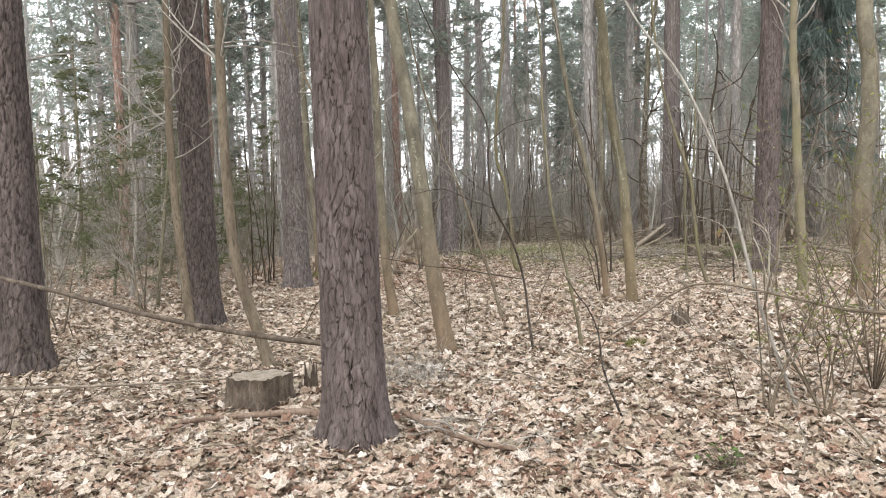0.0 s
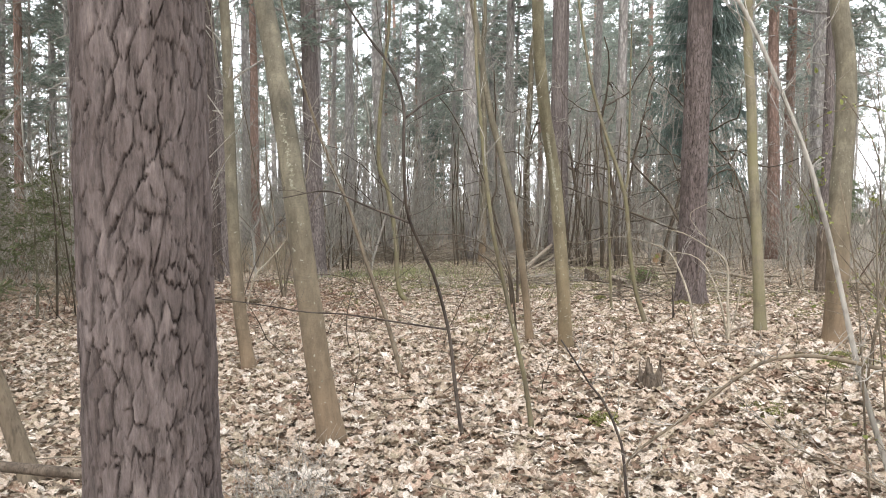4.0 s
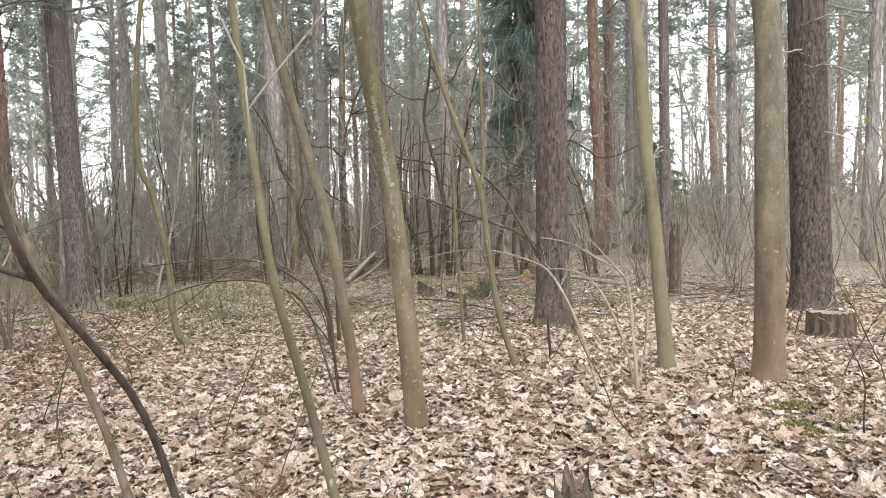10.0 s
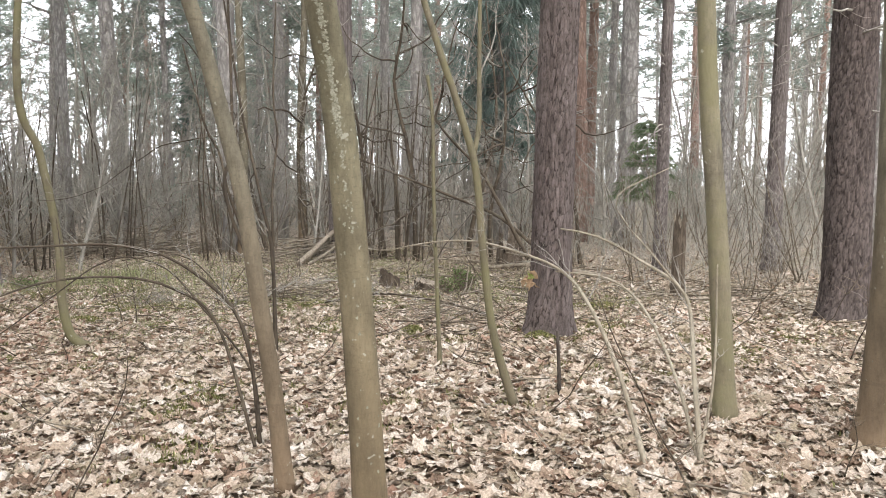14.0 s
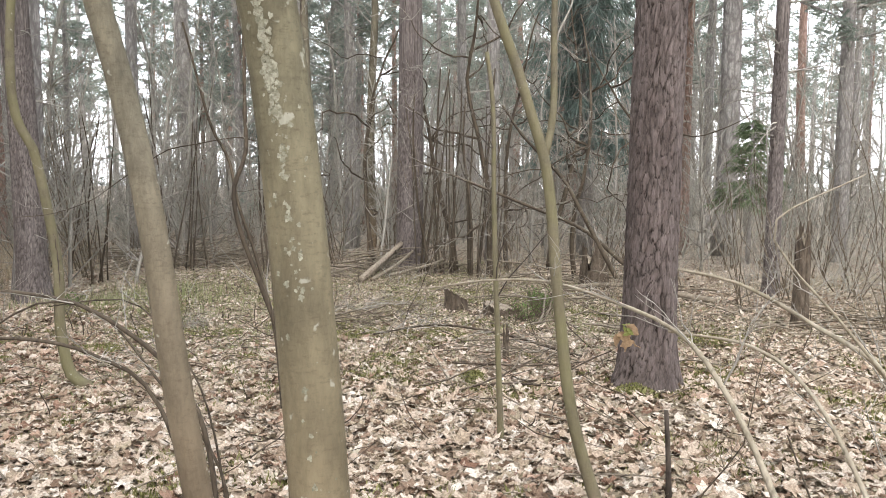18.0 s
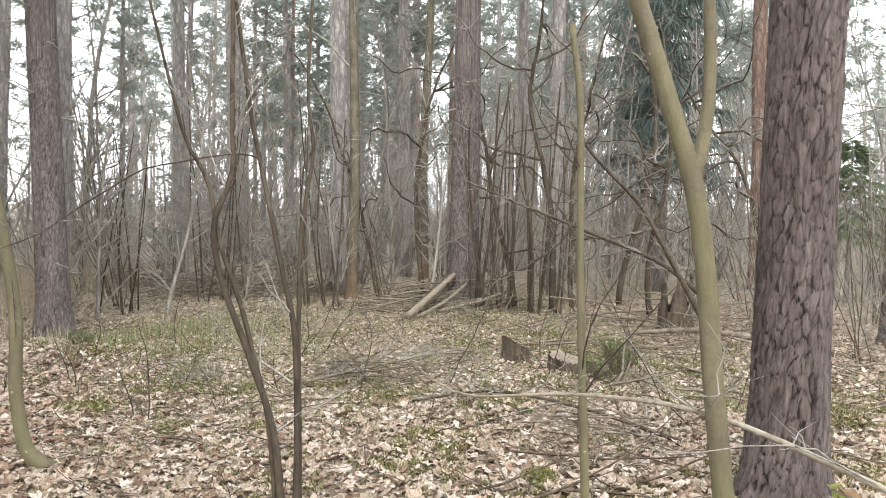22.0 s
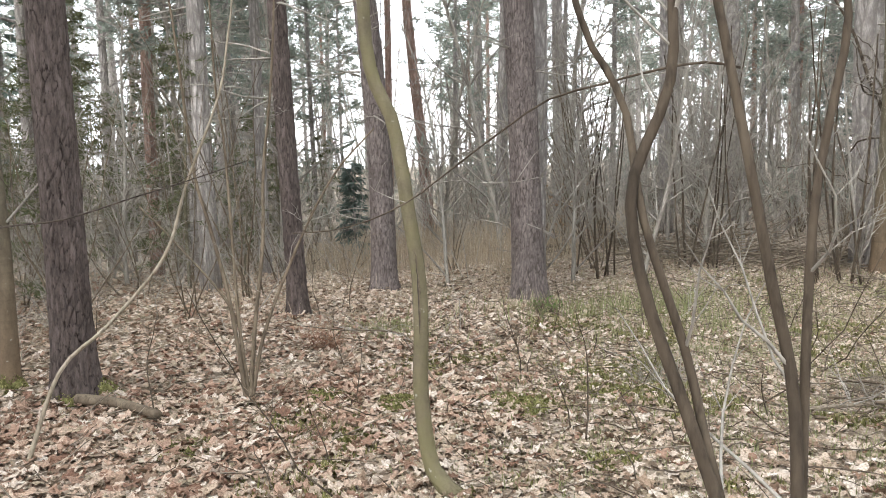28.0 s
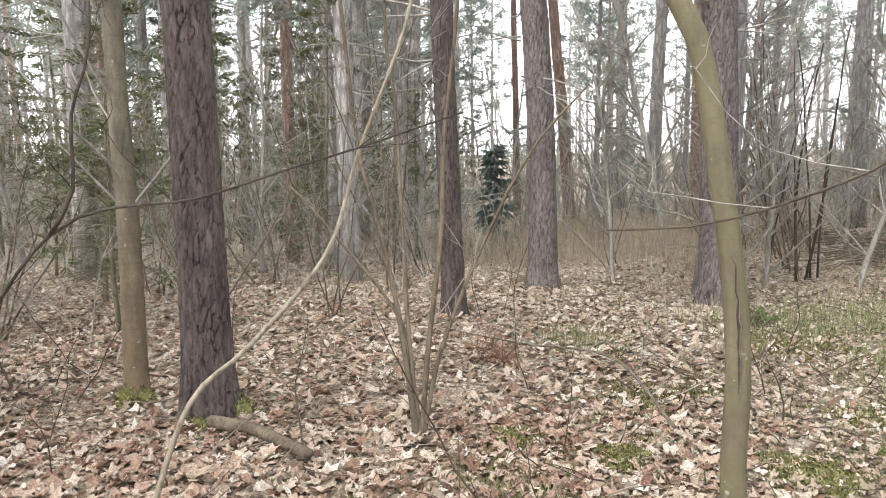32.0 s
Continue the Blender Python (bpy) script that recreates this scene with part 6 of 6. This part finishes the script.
scatter("leaf_litter", 60000, 501, lambda x, y: pale_where(x, y) * close(x, y), M_LITTER, "carpet of dry pale tan and brown fallen leaves", (0.03, 0.112), (0.004, 0.032), 0.27, 15)
scatter("leaf_litter", 108000, 512, lambda x, y: pale_where(x, y) * (not close(x, y)), M_LITTER, "carpet of dry pale fallen leaves further off", (0.03, 0.09), (0.004, 0.04), 0.34, 8)
scatter("russet_leaf_litter", 22000, 502, lambda x, y: red_where(x, y) * close(x, y), M_LITTER_RED, "carpet of russet brown fallen leaves", (0.03, 0.112), (0.004, 0.032), 0.27, 15)
scatter("russet_leaf_litter", 18000, 513, lambda x, y: red_where(x, y) * (not close(x, y)), M_LITTER_RED, "carpet of russet brown leaves further off", (0.03, 0.092), (0.004, 0.04), 0.34, 8)
scatter("leaf_crumbs", 80000, 510, lambda x, y: (0.25 + 0.75 * green_zone(x, y)) * (1.0 if walked(x, y) < 9 else 0.3 if walked(x, y) < 12 else 0), M_CHIPS, "crumbled old leaves and bits of bark", (0.012, 0.04), (0.006, 0.042), 0.5, 5)


def sticks():
    rng = random.Random(503)
    g = Geo()
    made = 0
    while made < 1500:
        x, y = rng.uniform(-6, 11), rng.uniform(1.5, 21)
        if walked(x, y) > 10:
            continue
        az, ln = rng.uniform(0, 6.28), rng.uniform(0.08, 0.6)
        w = wander(rng, (x, y, gz(x, y) + rng.uniform(0.015, 0.04)), (math.cos(az), math.sin(az), rng.gauss(0, 0.1)), ln, 4, 0.12)
        r = rng.uniform(0.0015, 0.006)
        g.tube(w, [r, r, r * 0.9, r * 0.8, r * 0.5], 4)
        made += 1
    tagged(part("fallen_twigs", g, M_WOOD), "small dead twigs strewn over the leaves", "twigs", kind="stuff")


sticks()


def dark_sticks():
    """Dark dead twigs and stalks lying and standing over the clearing."""
    rng = random.Random(515)
    g = Geo()
    made = 0
    while made < 2300:
        x, y = rng.uniform(-1, 9), rng.uniform(9.2, 20)
        if rng.random() > ease((y - 9) / 2) * (0.35 + 0.65 * green_zone(x, y)):
            continue
        az, ln = rng.uniform(0, 6.28), rng.uniform(0.06, 0.42)
        w = wander(rng, (x, y, gz(x, y) + rng.uniform(0.02, 0.05)), (math.cos(az), math.sin(az), abs(rng.gauss(0, 0.25))), ln, 4, 0.16)
        r = rng.uniform(0.0015, 0.0045)
        g.tube(w, [r, r, r * 0.9, r * 0.8, r * 0.5], 3)
        made += 1
    tagged(part("fallen_twigs", g, M_STUMP), "dark dead twigs and stalks strewn over the clearing", "twigs", kind="stuff")


dark_sticks()


def blades(name, count, seed, accept, mat, label, heights, width, box):
    rng = random.Random(seed)
    vs, fs = [], []
    made = tries = 0
    while made < count and tries < count * 30:
        tries += 1
        x, y = rng.uniform(box[0], box[1]), rng.uniform(box[2], box[3])
        if rng.random() > accept(x, y):
            continue
        z, h, az = gz(x, y) - 0.01, rng.uniform(*heights), rng.uniform(0, 6.28)
        c, s = math.cos(az) * width, math.sin(az) * width
        bx, by = rng.gauss(0, 0.25) * h, rng.gauss(0, 0.25) * h
        o = len(vs)
        vs += [(x - c, y - s, z), (x + c, y + s, z), (x + c * 0.7 + bx * 0.4, y + s * 0.7 + by * 0.4, z + h * 0.6), (x - c * 0.7 + bx * 0.4, y - s * 0.7 + by * 0.4, z + h * 0.6), (x + bx, y + by, z + h)]
        fs += [(o, o + 1, o + 2, o + 3), (o + 3, o + 2, o + 4)]
        made += 1
    g = Geo()
    g.add(vs, fs)
    tagged(part(name, g, mat, smooth=False), label, "grass", kind="stuff")


def tufted(x, y, k=3.0):
    return max(0.0, noise.noise((x * k, y * k, 2.0)) * 1.6 + 0.1)


blades("grass", 58000, 504, lambda x, y: green_zone(x, y) * (0.3 + tufted(x, y)), M_GRASS, "thin fresh green grass between dry leaves", (0.015, 0.07), 0.0035, (-0.5, 9, 10, 22))
blades("grass", 1300, 505, lambda x, y: math.exp(-((x - 1.6) ** 2 + (y - 17.6) ** 2) / 1.2), M_GRASS, "bright green grass at the foot of a pine", (0.08, 0.22), 0.005, (-1, 4, 15, 20))
blades("dry_grass", 6000, 506, lambda x, y: ease((y - 20.0) / 3) * ease((30 - y) / 4) * ease((1.0 - x) / 1.5) * ease((x + 7) / 3) * (0.35 + tufted(x, y, 0.8)), M_STRAW, "tall stand of dry straw-coloured grass", (0.25, 0.8), 0.004, (-7, 1.2, 19, 30))
blades("dry_grass", 5000, 507, lambda x, y: tufted(x, y, 1.3) * ease((walked(x, y) - 4.5) / 4), M_STRAW, "dry bent grass stalks among leaves", (0.08, 0.3), 0.003, (-4, 11, 8, 23))


def mossy_where(x, y):
    """Broken mossy patches on the clearing and along the way to it."""
    n = noise.noise((x * 1.3, y * 1.3, 7.0)) + 0.6 * noise.noise((x * 5.0, y * 5.0, 3.0))
    near = ease((y - 8.6) / 2) * ease((x + 0.5) / 1.5) * ease((8.5 - x) / 2.5) * ease((19 - y) / 3)
    return near * ease((n - 0.12) / 0.4)


blades("moss_carpet", 46000, 514, mossy_where, M_MOSS, "broken carpet of yellow-green moss between the leaves", (0.03, 0.06), 0.006, (-0.8, 8.5, 8.5, 19))


def moss_patch(x, y, r, h, seed, label):
    rng = np.random.RandomState(seed)
    vs, fs = [], []
    for k in range(int(700 * r / 0.12)):
        a, q = rng.rand() * 6.283, rng.rand() ** 0.5
        px, py = x + r * q * math.cos(a) * (1 + 0.3 * math.sin(3 * a)), y + r * q * math.sin(a)
        z = gz(px, py) + h * (1 - q * q)
        d, s = rng.randn(3) * 0.6 + (0, 0, 0.8), 0.012
        d = d / np.linalg.norm(d) * s * 1.6
        e = np.cross(d, rng.randn(3))
        e = e / (np.linalg.norm(e) + 1e-9) * s * 0.5
        o = np.array((px, py, z))
        vs += [tuple(o - e), tuple(o + e), tuple(o + d)]
        fs.append((3 * k, 3 * k + 1, 3 * k + 2))
    g = Geo()
    g.add(vs, fs)
    dome = Geo()
    n = 18
    dv = [(x + r * 0.95 * f * math.cos(i * 6.283 / n) * (1 + 0.3 * math.sin(3 * i * 6.283 / n)), y + r * 0.95 * f * math.sin(i * 6.283 / n), gz(x, y) - 0.01 + h * (1 - f * f)) for f in (1.0, 0.7, 0.35) for i in range(n)]
    dome.add(dv, [(a * n + i, a * n + (i + 1) % n, (a + 1) * n + (i + 1) % n, (a + 1) * n + i) for a in range(2) for i in range(n)] + [tuple(range(2 * n, 3 * n))])
    ob = thing("moss_cushion", (x, y, gz(x, y)), label, "moss")
    part("cushion", dome, M_MOSS, ob, at=(x, y, gz(x, y)))
    part("fronds", g, M_MOSS, ob, at=(x, y, gz(x, y)), smooth=False)


moss_patch(3.82, 11.55, 0.11, 0.07, 601, "round green moss cushion on leaf litter")
moss_patch(1.35, 14.0, 0.26, 0.03, 602, "flat green moss patch among leaves")
moss_patch(1.75, 14.4, 0.18, 0.03, 603, "flat green moss patch among leaves")
moss_patch(2.0, 13.2, 0.14, 0.02, 604, "flat green moss patch among leaves")
moss_patch(3.9, 7.24, 0.14, 0.035, 605, "flat green moss patch among leaves")
moss_patch(4.2, 7.5, 0.12, 0.035, 613, "flat green moss patch among leaves")
moss_patch(2.72, 6.32, 0.2, 0.03, 614, "thin yellow-green moss among leaves")
moss_patch(1.69, 6.5, 0.13, 0.03, 615, "thin yellow-green moss among leaves")
moss_patch(0.57, 13.88, 0.15, 0.04, 616, "yellow-green moss patch among leaves")
moss_patch(0.04, 13.92, 0.16, 0.03, 609, "yellow-green moss patch among leaves")
moss_patch(-0.2, 12.87, 0.18, 0.02, 610, "yellow-green moss patch among leaves")
moss_patch(0.55, 13.25, 0.17, 0.02, 611, "yellow-green moss patch among leaves")
moss_patch(5.04, 14.82, 0.11, 0.16, 612, "green moss over a little stump")
moss_patch(4.66, 10.88, 0.15, 0.06, 606, "green moss at the foot of a pine")
moss_patch(-1.65, 13.52, 0.24, 0.14, 607, "green moss at the foot of a pine")
moss_patch(-2.28, 13.48, 0.12, 0.14, 608, "green moss at the foot of a young tree")


def leafy_shrub(name, x, y, h, w, count, mat, size, seed, label, stems=5):
    """A small shrub that holds leaves."""
    rng = random.Random(seed)
    z = gz(x, y)
    ob = thing(name, (x, y, z), label, "shrub")
    shapes, faces = leaf_shapes()
    wood, leaf = Geo(), Geo()
    lines = []
    for _ in range(stems):
        l = wander(rng, (0, 0, -0.02), (rng.gauss(0, w * 0.5), rng.gauss(0, w * 0.5), h), h * rng.uniform(0.7, 1.1), 10, 0.1, 0.04)
        wood.tube(l, [0.006 * (1 - 0.8 * k / 10) for k in range(11)], 5)
        twigs_on(wood, rng, l, lambda q: 0.006, 8, (0.15, w), 0.3, 1.0, 0.3, 0.6, 1, 3)
        lines.append(l)
    allv = np.concatenate(wood.v)
    for _ in range(count):
        c = allv[rng.randrange(len(allv))]
        if c[2] < h * 0.3:
            continue
        s = shapes[(2, 5, 8, 11)[rng.randint(0, 3)]] * size * rng.uniform(0.6, 1.3)
        m = np.array(Euler((rng.uniform(-1.2, 1.2), rng.uniform(-1.2, 1.2), rng.uniform(0, 6.28))).to_matrix())
        leaf.bulk(s @ m.T + c, faces)
    part("twig_tangle", wood, M_STEM, ob)
    tagged(part("leaf_spray", leaf, mat, ob, smooth=False), kind="stuff")
    return ob


leafy_shrub("beech_shrub", -0.35, 24.0, 1.5, 0.5, 130, M_RUSSET, 0.1, 701, "small beech shrub that kept its russet leaves")
leafy_shrub("budding_shrub", 2.9, 4.9, 2.5, 1.1, 1500, M_BUD, 0.026, 702, "bare shrub with tiny opening green leaves", 13)
leafy_shrub("budding_shrub", 2.35, 4.5, 1.3, 0.7, 500, M_BUD, 0.026, 703, "low bare shrub with tiny opening green leaves", 6)
leafy_shrub("budding_shrub", 4.9, 6.4, 2.2, 0.8, 700, M_BUD, 0.026, 704, "bare shrub with tiny opening green leaves", 7)
leafy_shrub("ivy_clump", 1.45, 3.75, 0.1, 0.2, 26, M_SPRIG, 0.05, 705, "low clump of fresh green leaves on the ground", 7)


# ---- single small things ----
def leaf_cluster(x, y, z, count, size, mat, seed, label):
    """Withered leaves caught on a branch."""
    rng = random.Random(seed)
    shapes, faces = leaf_shapes()
    ob = thing("dead_leaf_cluster", (x, y, z), label, "dead leaves")
    for k in range(count):
        g = Geo()
        m = np.array(Euler((rng.uniform(-1.5, 1.5), rng.uniform(-1.5, 1.5), rng.uniform(0, 6.28))).to_matrix())
        c = np.array((rng.gauss(0, size * 0.35), rng.gauss(0, size * 0.35), rng.gauss(-size * 0.2, size * 0.3)))
        g.bulk(shapes[k % 5] * size * rng.uniform(0.8, 1.2) @ m.T + c, faces)
        part("leaf", g, mat, ob, smooth=False)


leaf_cluster(3.56, 9.46, 0.95, 3, 0.04, M_BUD, 802, "tiny yellow-green leaves opening on a bare twig")
leaf_cluster(3.56, 9.46, 0.92, 7, 0.06, M_RUSSET, 801, "orange withered leaves hanging on a pale arching branch")
stem_tree("sapling", [(-0.95, 11.55, 0), (-0.72, 11.68, 0.7), (-0.42, 11.86, 1.24), (-0.12, 12.11, 1.33), (0.08, 12.28, 1.41), (0.21, 12.4, 1.46), (0.45, 12.6, 1.56)], 0.0075, M_DARK, "thin dark sapling with a long low side branch", "sapling", 96, None, M_DARK, 12, (0.15, 0.6), 7, 0.3, 0.35,
          limbs=(([(-0.42, 11.86, 1.24), (-0.35, 11.89, 1.36), (-0.36, 11.91, 1.56), (-0.32, 11.95, 1.75), (-0.33, 11.97, 2.1)], 0.006),))
blades("grass", 700, 508, lambda x, y: math.exp(-((x - 4.35) ** 2 + (y - 7.35) ** 2) / 0.16) * tufted(x, y, 9.0), M_MOSS, "small tuft of fresh green grass", (0.02, 0.06), 0.005, (3.4, 5.3, 6.5, 8.3))
blades("grass", 700, 509, lambda x, y: math.exp(-((x + 0.4) ** 2 + (y - 16.0) ** 2) / 0.1), M_GRASS, "small tuft of fresh green grass", (0.04, 0.12), 0.004, (-1.2, 0.6, 15, 17))
leafy_shrub("green_sprigs", 5.7, 14.05, 0.3, 0.4, 420, M_SPRIG, 0.035, 706, "low plant of fine fresh green sprigs", 14)
leafy_shrub("green_sprigs", 5.3, 13.75, 0.22, 0.3, 240, M_SPRIG, 0.03, 707, "low plant of fine fresh green sprigs", 9)
leafy_shrub("green_sprigs", 0.75, 17.1, 0.16, 0.3, 220, M_SPRIG, 0.035, 708, "low plant of fine fresh green sprigs", 9)
stump(4.33, 12.1, 0.02, 0.2, 13, "short dark stub of a broken sapling", 0.5, jag=0.1, face=M_STUMP)
stem_tree("stake", [(3.73, 9.39, 0.2), (3.72, 9.39, 0.42), (3.71, 9.4, 0.62)], 0.011, M_DARK, "short broken dark stake standing in the leaves", "stake", 131, None, M_DARK, 0, (0.05, 0.1), 7, 0.8)


def shoot(seed, h):
    """A knee-high bare shoot with a few twigs."""
    rng = random.Random(seed)
    ob = thing("seedling", (0, 0, 0), "thin bare seedling standing in dry leaves", "seedling", "seedlings in the leaves")
    g, t = Geo(), Geo()
    ln = wander(rng, (0, 0, -0.02), (rng.gauss(0, 0.35), rng.gauss(0, 0.35), 1), h, 9, 0.14, 0.03)
    g.tube(ln, [0.0045 * (1 - 0.7 * k / 9) for k in range(10)], 5)
    part("stem", g, M_HAZEL, ob)
    twigs_on(t, rng, ln, lambda q: 0.003, 7, (0.1, 0.4), 0.25, 1.0, 0.4, 0.7, 1, 3)
    part("twig_tangle", t, M_STEM, ob)
    return ob


shoots = [shoot(2500 + k, h) for k, h in enumerate((0.35, 0.55, 0.8, 1.1, 0.6))]
for k, (sx, sy) in enumerate(((1.5, 7.1), (0.2, 7.4), (1.15, 9.0), (3.0, 7.4), (0.1, 10.2))):
    shoots[k].location = (sx, sy, gz(sx, sy))
rng = random.Random(2600)
for _ in range(400):
    sx, sy = rng.uniform(-4, 8), rng.uniform(4.0, 17)
    w = walked(sx, sy)
    if w < 0.9 or w > 7 or rng.random() > 0.32:
        continue
    copy_thing(shoots[rng.randint(0, 4)], pose(sx, sy, gz(sx, sy), 0, 0, rng.uniform(0, 360)) @ Matrix.Scale(rng.uniform(0.7, 1.3), 4))
